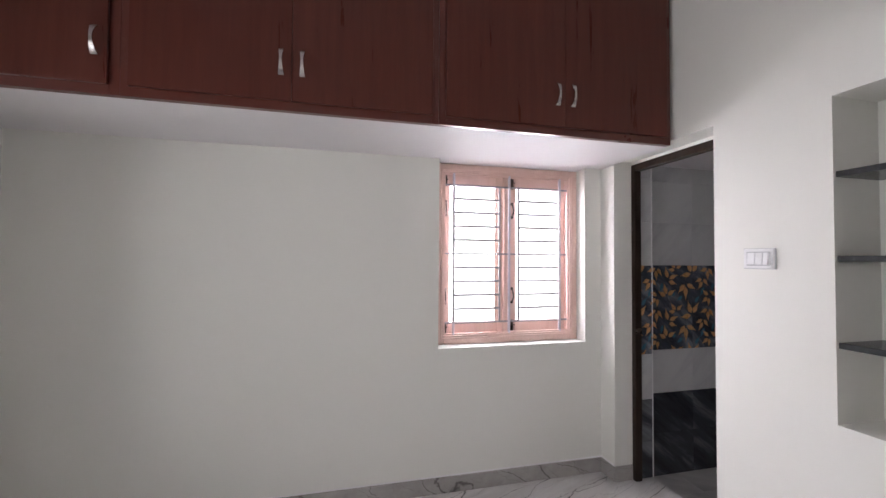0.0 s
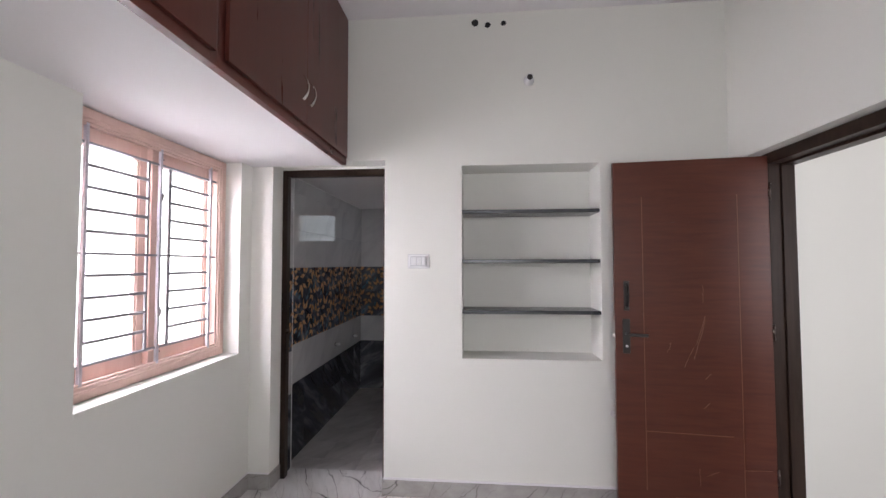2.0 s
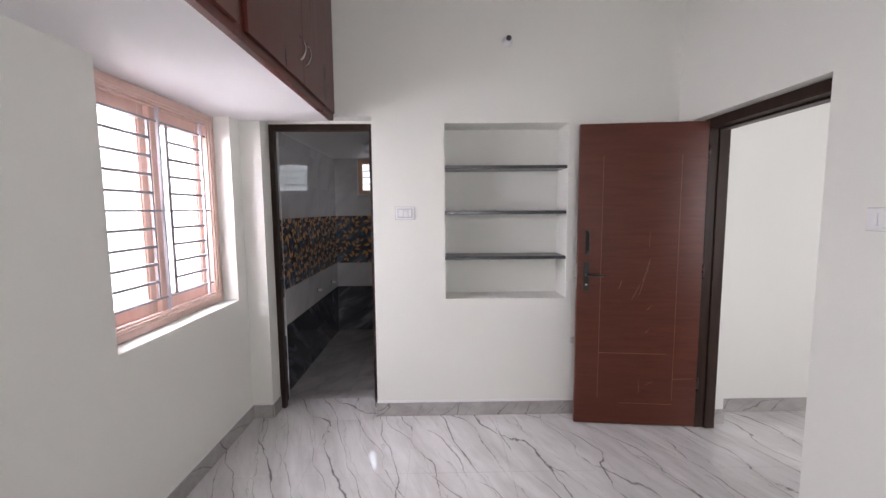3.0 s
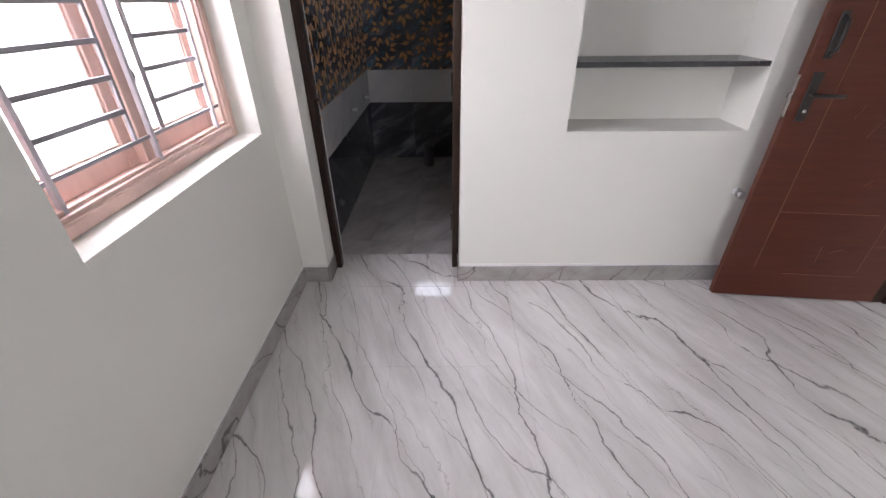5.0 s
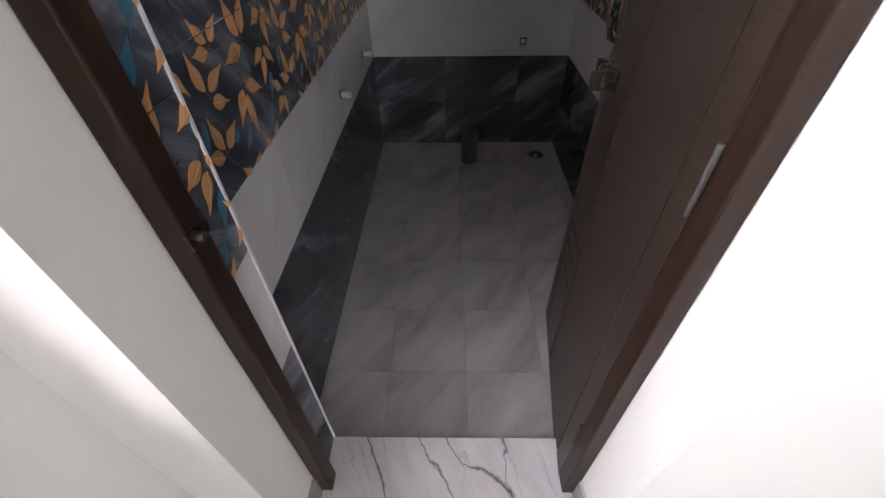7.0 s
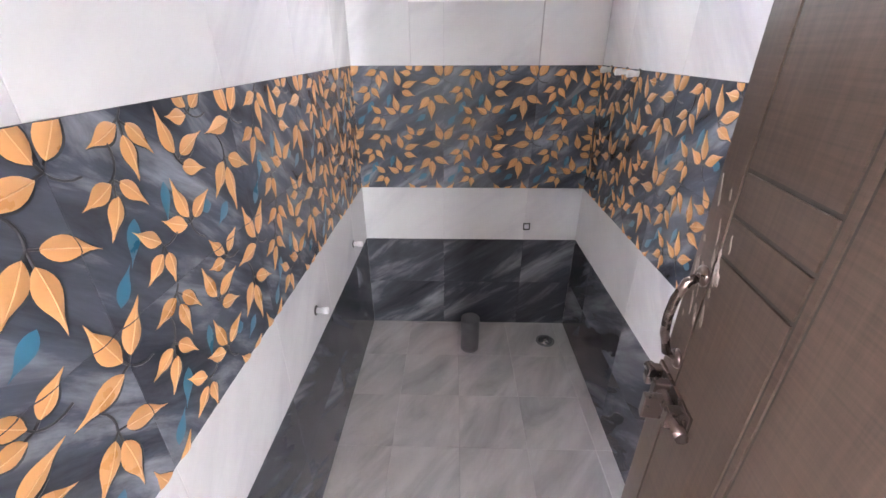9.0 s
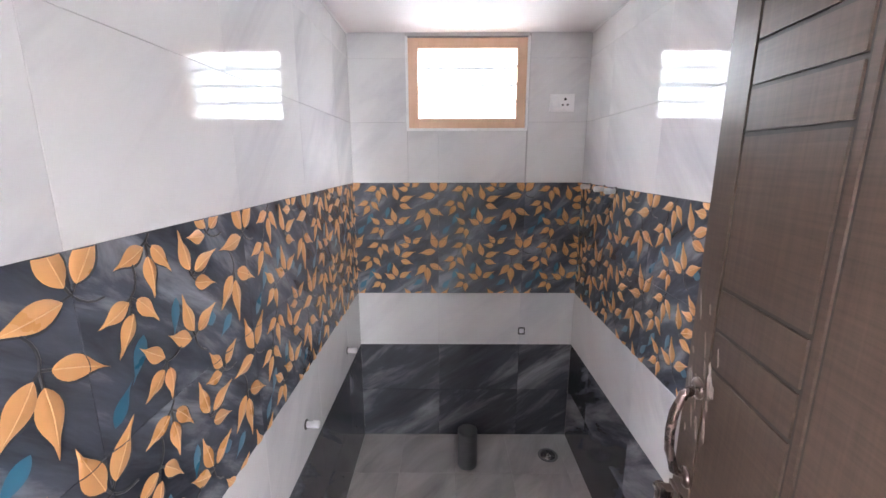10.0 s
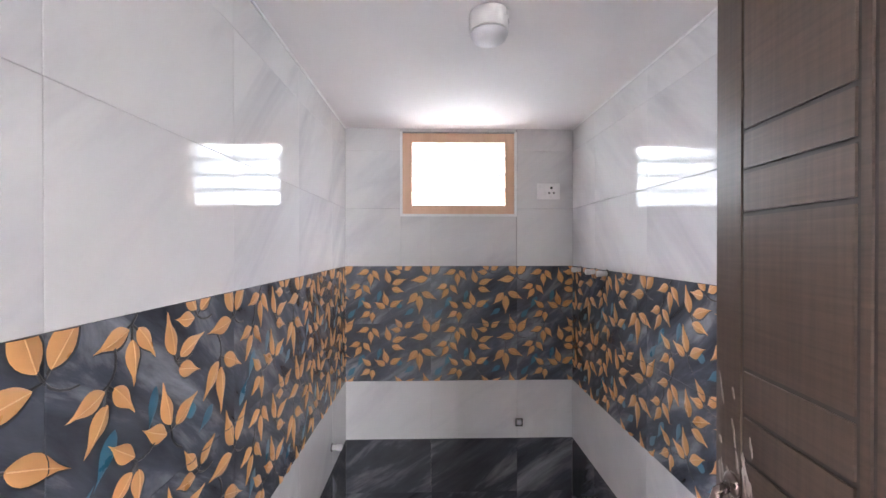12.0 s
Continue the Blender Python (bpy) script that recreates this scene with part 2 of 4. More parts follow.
# ---------------------------------------------------------------- builders
def box(bm, x0, x1, y0, y1, z0, z1, bevel=0.0):
    made = bmesh.ops.create_cube(bm, size=1)["verts"]
    for v in made:
        v.co = Vector(((x0 + x1) / 2 + v.co.x * (x1 - x0), (y0 + y1) / 2 + v.co.y * (y1 - y0), (z0 + z1) / 2 + v.co.z * (z1 - z0)))
    if bevel:
        edges = list({e for v in made for e in v.link_edges})
        bmesh.ops.bevel(bm, geom=edges, offset=bevel, segments=2, affect='EDGES', profile=0.5)
    return bm


def boxm(*args, **kw):
    return box(bmesh.new(), *args, **kw)


def tube(bm, path, r, sides=10, caps=True):
    """A round bar along a list of points."""
    path = [Vector(p) for p in path]
    rings = []
    for i, p in enumerate(path):
        d = (path[min(i + 1, len(path) - 1)] - path[max(i - 1, 0)]).normalized()
        a = d.cross(Vector((0.31, 0.17, 0.93))).normalized()
        b = d.cross(a)
        rings.append([bm.verts.new(p + r * (math.cos(k * 2 * math.pi / sides) * a + math.sin(k * 2 * math.pi / sides) * b)) for k in range(sides)])
    for q, w in zip(rings, rings[1:]):
        for k in range(sides):
            f = bm.faces.new((q[k], q[(k + 1) % sides], w[(k + 1) % sides], w[k]))
            f.smooth = True
    if caps:
        bm.faces.new(rings[0][::-1])
        bm.faces.new(rings[-1])
    return bm


def lathe(bm, profile, at, axis='z', sides=28):
    """Turn (radius, height) pairs about an axis through at."""
    turn = {'z': Matrix(), 'x': Matrix.Rotation(radians(90), 4, 'Y'), '-x': Matrix.Rotation(radians(-90), 4, 'Y'),
            'y': Matrix.Rotation(radians(-90), 4, 'X'), '-y': Matrix.Rotation(radians(90), 4, 'X')}[axis]
    rings = []
    for r, h in profile:
        rings.append([bm.verts.new(Vector(at) + turn @ Vector((max(r, 0.0004) * math.cos(k * 2 * math.pi / sides), max(r, 0.0004) * math.sin(k * 2 * math.pi / sides), h))) for k in range(sides)])
    for q, w in zip(rings, rings[1:]):
        for k in range(sides):
            f = bm.faces.new((q[k], q[(k + 1) % sides], w[(k + 1) % sides], w[k]))
            f.smooth = True
    bm.faces.new(rings[0][::-1])
    bm.faces.new(rings[-1])
    return bm


def mesh_of(name, bm, material, origin=(0, 0, 0), turn=None):
    bmesh.ops.recalc_face_normals(bm, faces=bm.faces)
    me = bpy.data.meshes.new(name)
    bm.to_mesh(me)
    bm.free()
    me.transform(Matrix.Scale(U, 4) @ Matrix.Translation(-Vector(origin)))
    me.materials.append(material)
    return me


ORIGIN = {}


def thing(name, at, label, category, group="", kind="", turn=None):
    """An Empty at the base of a thing that parents its parts. turn: degrees about z."""
    ob = new(name)
    ob.empty_display_size = 0.05
    ob.matrix_world = Matrix.Translation(Vector(at) * U) @ (Matrix.Rotation(radians(turn), 4, 'Z') if turn else Matrix())
    ORIGIN[ob.name] = (0, 0, 0) if turn is not None else at
    return tagged(ob, label, category, group, kind)


def part(name, bm, material, parent, label="", kind=""):
    """One mesh under a thing or a part; drawn in the plan's places, or about the thing's own origin where that is turned."""
    ob = new(name, mesh_of(name, bm, material, ORIGIN[parent.name]))
    ob.parent = parent
    ORIGIN[ob.name] = ORIGIN[parent.name]
    return tagged(ob, label, kind=kind)


def solo(name, bm, material, label, category, at=None, kind="", group=""):
    at = at or (0, 0, 0)
    ob = new(name, mesh_of(name, bm, material, at))
    ob.location = Vector(at) * U
    ORIGIN[ob.name] = at
    return tagged(ob, label, category, group, kind)


# ---------------------------------------------------------------- plan
WX, WB = 2.11, 2.42          # bedroom face and bathroom face of the door wall
WY, WYO = 3.018, 3.30        # window wall
RY, RYO = -0.20, -0.52       # wall with the red door
LX = -1.55                   # rear wall of the bedroom
CZ = 3.28                    # bedroom ceiling
SOF = 2.245                  # underside of the loft slab
BX, BYL, BYR, BZ = 4.632, 2.956, 1.687, 2.290   # bathroom far wall, side walls, ceiling
DL, DR, DT = 2.865, 2.06, 2.272               # bathroom door opening
NY0, NY1, NZ0, NZ1, NX = 0.612, 1.527, 0.918, 2.223, 2.370   # wall niche
WX0, WX1, WZ0, WZ1 = 0.858, 1.975, 0.955, SOF                # bedroom window opening
RX0, RX1, RT = 0.94, 1.925, 2.20                              # red door opening
FB = -0.058                  # bathroom floor, a little lower than the bedroom's
PY = -2.25                   # far wall of the passage


def wall(name, pieces, label, material=WALL):
    bm = bmesh.new()
    for p in pieces:
        box(bm, *p)
    return solo(name, bm, material, label, "wall", kind="structure")


# door wall, with the opening to the bathroom and the niche
door_wall = wall("wall_east", [
    (WX, WB, DL, WYO, 0, SOF), (WX, WB, DR, DL, DT, SOF + 0.1), (WX, WB, DL, WYO, SOF, SOF + 0.1),
    (WX, WB, RYO, WYO, SOF + 0.1, CZ), (WX, WB, NY1, DR, 0, SOF + 0.1), (WX, WB, RYO, NY0, 0, SOF + 0.1),
    (WX, WB, NY0, NY1, 0, NZ0), (WX, WB, NY0, NY1, NZ1, SOF + 0.1), (NX, WB, NY0, NY1, NZ0, NZ1)],
    "cream painted wall with a recessed shelf niche and a doorway")
wall("wall_north", [
    (LX, WX0, WY, WYO, 0, SOF), (WX1, WX, WY, WYO, 0, SOF), (WX0, WX1, WY, WYO, 0, WZ0), (LX, WX, WY, WYO, SOF + 0.1, CZ)],
    "cream painted wall round a pink framed window")
wall("wall_south", [
    (LX, RX0, RYO, RY, 0, CZ), (RX0, RX1, RYO, RY, RT, CZ), (RX1, WX, RYO, RY, 0, CZ)],
    "cream painted wall with an open doorway to the passage")
# unseen rear wall; its opening is made up to let the fill through
wall("wall_west", [
    (LX - 0.23, LX, RYO, 0.65, 0, CZ), (LX - 0.23, LX, 1.75, WYO, 0, CZ), (LX - 0.23, LX, 0.65, 1.75, 0, 0.95), (LX - 0.23, LX, 0.65, 1.75, 2.25, CZ)],
    "plain cream painted rear wall with an added opening for fill light")
# the opening at the passage's west end is unseen, added to admit the fill
wall("wall_passage", [
    (WX - 0.015, WB, PY, RYO, 0, CZ), (-0.75, WB, PY - 0.2, PY, 0, CZ), (-0.95, -0.75, PY, -1.95, 0, CZ), (-0.95, -0.75, -0.85, RYO, 0, CZ),
    (-0.95, -0.75, -1.95, -0.85, 0, 0.9), (-0.95, -0.75, -1.95, -0.85, 2.3, CZ)],
    "pale painted passage wall beyond the open door")
solo("ceiling", boxm(LX - 0.23, WB, PY - 0.2, WYO, CZ, CZ + 0.12), CEIL, "white painted bedroom ceiling", "ceiling", kind="structure")
solo("ceiling_loft", boxm(LX, WX, 2.360, WYO, SOF, SOF + 0.1), CEIL, "white painted underside of the loft slab over the window", "ceiling", kind="structure")
solo("ceiling_bathroom", boxm(WB, BX + 0.22, BYR - 0.2, BYL + 0.2, BZ, BZ + 0.1), CEIL, "white painted low bathroom ceiling", "ceiling", kind="structure")

# bathroom walls behind their tiles (the tiles are 10 mm thick)
T = 0.010
BWY0, BWY1, BWZ0, BWZ1 = 2.006, 2.649, 1.807, 2.272
bath_left = wall("wall_bathroom_north", [(WB, BX + 0.22, BYL + T, BYL + 0.2, -0.16, BZ)], "bathroom wall tiled in white, leaf-patterned and dark slate bands", TGROUT)
bath_right = wall("wall_bathroom_south", [(WB, BX + 0.22, BYR - 0.2, BYR - T, -0.16, BZ)], "bathroom wall tiled in white, leaf-patterned and dark slate bands", TGROUT)
bath_back = wall("wall_bathroom_east", [
    (BX + T, BX + 0.22, BYR - T, BWY0, -0.16, BZ), (BX + T, BX + 0.22, BWY1, BYL + T, -0.16, BZ),
    (BX + T, BX + 0.22, BWY0, BWY1, -0.16, BWZ0), (BX + T, BX + 0.22, BWY0, BWY1, BWZ1, BZ)],
    "bathroom end wall with a small high window above tiled bands", TGROUT)

# bright hazy daylight beyond the windows
def backdrop(name, bm):
    solo(name, bm, HAZE, "plain bright hazy daylight outside the window", "backdrop", kind="structure")


backdrop("backdrop_1", boxm(-2.5, 7.5, 6.4, 6.45, -1.5, 6.5))
backdrop("backdrop_2", boxm(7.6, 7.65, -1.5, 6.3, -1.0, 6.5))
# glowing sheet out of view, behind the added rear and passage openings
backdrop("backdrop_3", boxm(-4.4, -4.35, -5.0, 5.0, -1.0, 6.0))

# floors
room_floor = solo("floor", boxm(LX - 0.23, WB, PY - 0.2, WYO, -0.12, -0.006), GROUT, "pale polished floor tiles with dark slanting veins", "floor", kind="structure")
bath_floor = solo("floor_bathroom", boxm(WB, BX + 0.22, BYR - 0.2, BYL + 0.2, -0.18, FB - 0.010), DGROUT, "matt grey square bathroom floor tiles", "floor", kind="structure")

# ---------------------------------------------------------------- skirting
def skirting(name, bm):
    return solo(name, bm, SKIRT, "grey veined tile skirting along the wall foot", "skirting", kind="structure")


SK = 0.105
skirting("baseboard_east", box(boxm(WX - 0.012, WX, RY, DR, 0, SK, bevel=0.002), WX - 0.012, WX, DL, WY, 0, SK))
skirting("baseboard_reveal", box(boxm(WX, 2.251, DL - 0.010, DL, 0, SK), WX - 0.012, 2.251, DR, DR + 0.010, 0, SK))
skirting("baseboard_north", boxm(LX, WX - 0.012, WY - 0.012, WY, 0, SK, bevel=0.002))
skirting("baseboard_south", box(boxm(LX, RX0, RY, RY + 0.012, 0, SK, bevel=0.002), RX1 + 0.0, WX - 0.012, RY, RY + 0.012, 0, SK))
skirting("baseboard_passage", box(boxm(WX - 0.027, WX - 0.015, PY, RYO - 0.012, 0, SK, bevel=0.002), RX1, WX - 0.015, RYO - 0.012, RYO, 0, SK))
skirting("baseboard_jamb", box(boxm(RX0 - 0.0, RX0 + 0.012, RYO, RY + 0.012, 0, SK), RX1 - 0.012, RX1, RYO, -0.41, 0, SK))


for nm, bm in (("trim_east", box(boxm(WX - 0.006, WX, NY0 - 0.8, DR, SK, SK + 0.016, bevel=0.002), WX - 0.006, WX, DL, WY, SK, SK + 0.010)), ("trim_north", boxm(LX, WX - 0.006, WY - 0.005, WY, SK, SK + 0.010, bevel=0.002))):
    solo(nm, bm, CEIL, "white putty bead along the top of the skirting", "trim", kind="structure")

# ---------------------------------------------------------------- bedroom window
def bar(bm, a, b, w=0.012):
    """A square bar of the grille between two points along x or z."""
    (x0, y0, z0), (x1, y1, z1) = a, b
    box(bm, min(x0, x1) - (w / 2 if x0 == x1 else 0), max(x0, x1) + (w / 2 if x0 == x1 else 0), y0 - w / 2, y0 + w / 2,
        min(z0, z1) - (w / 2 if z0 == z1 else 0), max(z0, z1) + (w / 2 if z0 == z1 else 0), 0.0015)
    return bm


def pull_handle(bm, x, y, z0, z1, depth, r):
    """Bowed pull standing out towards -y."""
    pts = [(x, y - depth * math.sin(math.pi * k / 10), z0 + (z1 - z0) * k / 10) for k in range(11)]
    return tube(bm, pts, r, 8)


def bedroom_window():
    w = thing("window_1", (1.416, 3.13, WZ0), "pink painted wooden two-leaf window with a white iron grille", "window", kind="structure")
    y0, y1, fw = 3.125, 3.25, 0.062
    x0, x1, z0, z1 = WX0 + 0.002, WX1 - 0.002, WZ0 + 0.004, WZ1 - 0.004
    bm = bmesh.new()
    for a in ((x0, x0 + fw, y0, y1, z0, z1), (x1 - fw, x1, y0, y1, z0, z1), (x0 + fw, x1 - fw, y0, y1, z0, z0 + fw), (x0 + fw, x1 - fw, y0, y1, z1 - fw, z1)):
        box(bm, *a, bevel=0.004)
    part("window_frame", bm, PINK, w, "pink painted wooden frame")
    bm = bmesh.new()
    for a in ((x0 + fw, x0 + fw + 0.012, z0 + fw, z1 - fw), (x1 - fw - 0.012, x1 - fw, z0 + fw, z1 - fw), (x0 + fw, x1 - fw, z0 + fw, z0 + fw + 0.012), (x0 + fw, x1 - fw, z1 - fw - 0.012, z1 - fw)):
        box(bm, a[0], a[1], y0 + 0.012, y0 + 0.03, a[2], a[3], bevel=0.004)
    part("moulding", bm, PINK, w)
    bm = bmesh.new()
    e = fw - 0.014
    for a in ((x0 + e - 0.010, x0 + e, z0 + e - 0.010, z1 - e + 0.010), (x1 - e, x1 - e + 0.010, z0 + e - 0.010, z1 - e + 0.010), (x0 + e, x1 - e, z0 + e - 0.010, z0 + e), (x0 + e, x1 - e, z1 - e, z1 - e + 0.010)):
        box(bm, a[0], a[1], y0 - 0.006, y0 + 0.002, a[2], a[3], bevel=0.003)
    part("face_bead", bm, PINK, w, "raised bead round the face of the frame")
    ix0, ix1, iz0, iz1 = x0 + fw, x1 - fw, z0 + fw, z1 - fw
    mx = (ix0 + ix1) / 2
    part("mullion", boxm(mx - 0.026, mx + 0.026, 3.165, 3.245, iz0, iz1, bevel=0.004), PINK, w)
    for a, b in ((ix0, mx - 0.026), (mx + 0.026, ix1)):
        bm = bmesh.new()
        s, rail = 0.047, 0.085
        for q in ((a, a + s, iz0, iz1), (b - s, b, iz0, iz1), (a + s, b - s, iz0, iz0 + rail), (a + s, b - s, iz1 - rail, iz1)):
            box(bm, q[0] + 0.001, q[1] - 0.001, 3.195, 3.235, q[2], q[3], bevel=0.003)
        leaf = part("casement", bm, PINK, w)
        pane = part("pane", boxm(a + s - 0.006, b - s + 0.006, 3.213, 3.218, iz0 + rail - 0.006, iz1 - rail + 0.006), GLASS, leaf, "clear glass pane")
        pane.visible_shadow = False
        part("glazing_bead", box(boxm(b - s - 0.012, b - s, 3.200, 3.212, iz0 + rail, iz1 - rail, bevel=0.003), a + s, a + s + 0.010, 3.200, 3.212, iz0 + rail, iz1 - rail), PINK, leaf)
        for z in (iz0 + 0.22, iz1 - 0.30):
            bm = pull_handle(bmesh.new(), a + 0.024, 3.195, z, z + 0.10, 0.034, 0.005)
            for e in (z, z + 0.10):
                lathe(bm, [(0.011, 0), (0.011, 0.003), (0.004, 0.006)], (a + 0.024, 3.195, e), '-y', 12)
            part("pull_handle", bm, BROWNMETAL, leaf, "small dark bowed metal handle")
        for z in (iz0 + 0.008, iz1 - 0.088):
            bm = boxm(a + 0.010, a + 0.036, 3.190, 3.195, z, z + 0.08, bevel=0.001)
            tube(bm, [(a + 0.023, 3.184, z + 0.004), (a + 0.023, 3.184, z + 0.076)], 0.005, 8)
            tube(bm, [(a + 0.023, 3.184, z + 0.045), (a + 0.038, 3.172, z + 0.045)], 0.004, 8)
            part("tower_bolt", bm, BROWNMETAL, leaf, "dark metal sliding bolt")
    gy = 3.150
    part("grille_rail", bar(bmesh.new(), (ix0, gy, iz1 - 0.085), (ix1, gy, iz1 - 0.085)), BARS, w)
    part("grille_rail", bar(bmesh.new(), (ix0, gy, (iz0 + iz1) / 2), (ix1, gy, (iz0 + iz1) / 2)), BARS, w)
    part("grille_rail", bar(bmesh.new(), (ix0, gy, iz0 + 0.085), (ix1, gy, iz0 + 0.085)), BARS, w)
    for x in (ix0 + 0.075, mx + 0.006, ix1 - 0.075):
        part("grille_post", bar(bmesh.new(), (x, gy - 0.006, iz0), (x, gy - 0.006, iz1), 0.016), POSTS, w)
    spans = ((ix0 + 0.075, mx - 0.068), (mx + 0.085, ix1 - 0.075))
    for a, b in spans:
        part("grille_post", bar(bmesh.new(), (b if a < mx - 0.2 else a, gy, iz0 + 0.085), (b if a < mx - 0.2 else a, gy, iz1 - 0.085)), BARS, w)
        n = 10
        for k in range(1, n):
            if k == 5:
                continue
            z = iz0 + 0.085 + (iz1 - iz0 - 0.17) * k / n
            part("grille_bar", bar(bmesh.new(), (a, gy, z), (b, gy, z), 0.015), BARS, w)
    part("window_sill", boxm(WX0 + 0.002, WX1 - 0.002, WY - 0.002, 3.125, WZ0 - 0.02, WZ0 + 0.003, bevel=0.002), WALL, w, "white painted sill")


bedroom_window()


# ---------------------------------------------------------------- loft cabinets
def loft_cabinet(x0, x1, halves, label):
    """A run of loft doors: frame, two leaves and their arched handles."""
    yf = 2.322
    c = thing("loft_cabinet", ((x0 + x1) / 2, 2.33, SOF), label, "cabinet", "loft cabinets over the window")
    bm = bmesh.new()
    s = 0.040
    zb, zt = SOF - 0.006, CZ - 0.004
    for a in ((x0, x0 + s, zb, zt), (x1 - s, x1, zb, zt), (x0 + s, x1 - s, zb, zb + 0.046), (x0 + s, x1 - s, zt - 0.04, zt)):
        box(bm, a[0], a[1], yf + 0.004, yf + 0.038, a[2], a[3], 0.0015)
    part("frame", bm, LAMFRAME, c)
    part("back_board", boxm(x0 + s, x1 - s, yf + 0.030, yf + 0.037, zb + 0.046, zt - 0.04), LAMINATE, c)
    xs = [x0 + s] + halves + [x1 - s]
    for i, (a, b) in enumerate(zip(xs, xs[1:])):
        leaf = part("door", boxm(a - 0.001 + (0.0015 if i else -0.006), b + (0.006 if i else -0.0005), yf - 0.014, yf + 0.002, zb + 0.040, zt - 0.03, bevel=0.002), LAMINATE, c)
        h = b - 0.046 if i == 0 else a + 0.046
        z0, z1 = 2.395, 2.520
        bm = bmesh.new()
        n = 14
        rows = []
        for k in range(n + 1):
            u = k / n
            z = z0 + (z1 - z0) * u
            y = yf - 0.014 - 0.030 * math.sin(math.pi * u) ** 0.7
            wide = 0.0055 + 0.0075 * abs(2 * u - 1) ** 1.5
            rows.append([bm.verts.new((h + sx * wide, y + sy, z)) for sx, sy in ((-1, 0), (1, 0), (1, 0.005), (-1, 0.005))])
        for q, r in zip(rows, rows[1:]):
            for k in range(4):
                bm.faces.new((q[k], q[(k + 1) % 4], r[(k + 1) % 4], r[k]))
        bm.faces.new(rows[0])
        bm.faces.new(rows[-1][::-1])
        part("handle", bm, CHROME, leaf, "brushed steel arched handle")
    return c


CAB = "dark mahogany laminate loft cabinet with steel arched handles"
loft_cabinet(0.686, WX - 0.020, [1.390], CAB)
loft_cabinet(-0.700, 0.685, [-0.016], CAB)
loft_cabinet(LX + 0.002, -0.701, [], CAB)


# ---------------------------------------------------------------- niche shelves
for z in (1.907, 1.570, 1.228):
    solo("niche_shelf", boxm(WX + 0.010, NX - 0.001, NY0 + 0.001, NY1 - 0.001, z - 0.012, z + 0.012, bevel=0.003), STONE,
         "thin dark stone shelf set in the wall niche", "shelf", at=(WX + 0.1, (NY0 + NY1) / 2, z), group="shelves in the niche")


# ---------------------------------------------------------------- switch plate, camera cap, holes
def switch_plate():
    s = thing("switch_plate", (WX, 1.823, 1.570), "white plastic wall plate with three rocker switches", "switch")
    part("plate", boxm(WX - 0.010, WX, 1.752, 1.894, 1.525, 1.616, bevel=0.004), PLASTIC, s)
    # shadow outline of the plate and shade between rockers, painted as grey boxes
    part("gasket", boxm(WX - 0.004, WX, 1.749, 1.897, 1.522, 1.619), SHADEGREY, s, "grey rim standing in for the plate's shadow outline")
    part("inner_frame", boxm(WX - 0.013, WX - 0.008, 1.768, 1.878, 1.537, 1.604, bevel=0.002), SHADEGREY, s, "inner frame greyed as shade between the rockers")
    for k, (a, b) in enumerate(((1.837, 1.872), (1.801, 1.834), (1.775, 1.798))):
        bm = boxm(WX - 0.019, WX - 0.011, a, b, 1.543, 1.598, bevel=0.003)
        for v in bm.verts:
            if v.co.x < WX - 0.015 and v.co.z > 1.57:
                v.co.x += 0.004
        part("rocker", bm, PLASTIC, s)


switch_plate()


def passage_switch():
    s = thing("switch_plate", (0.66, RY, 1.540), "white plastic wall plate beside the open doorway", "switch")
    part("plate", boxm(0.590, 0.732, RY, RY + 0.010, 1.495, 1.586, bevel=0.004), PLASTIC, s)
    # the plate's shadow outline again, as a slightly larger grey box
    part("gasket", boxm(0.587, 0.735, RY, RY + 0.004, 1.492, 1.589), SHADEGREY, s, "grey rim standing in for the plate's shadow outline")
    part("inner_frame", boxm(0.606, 0.716, RY + 0.008, RY + 0.013, 1.507, 1.574, bevel=0.002), PLASTIC, s)
    for a, b in ((0.612, 0.645), (0.648, 0.680), (0.683, 0.710)):
        part("rocker", boxm(a, b, RY + 0.011, RY + 0.018, 1.513, 1.568, bevel=0.003), PLASTIC, s)


passage_switch()


def camera_cap():
    c = thing("wall_lamp_holder", (WX, 1.070, 2.792), "small white round lamp holder with a dark socket", "lamp holder")
    part("base", lathe(bmesh.new(), [(0.034, 0), (0.036, 0.004), (0.034, 0.014), (0.026, 0.030), (0.024, 0.055), (0.0235, 0.060), (0.021, 0.060)], (WX, 1.07, 2.792), '-x'), PLASTIC, c)
    part("socket", lathe(bmesh.new(), [(0.019, 0.0595), (0.019, 0.0625), (0.014, 0.0635), (0.005, 0.0630)], (WX, 1.07, 2.792), '-x'), BLACK, c, "dark brown socket")
    bm = bmesh.new()
    tube(bm, [(WX - 0.0585, 1.062, 2.792), (WX - 0.064, 1.062, 2.792)], 0.003, 8)
    tube(bm, [(WX - 0.0585, 1.078, 2.792), (WX - 0.064, 1.078, 2.792)], 0.003, 8)
    part("contact_pins", bm, BROWNMETAL, c)


camera_cap()
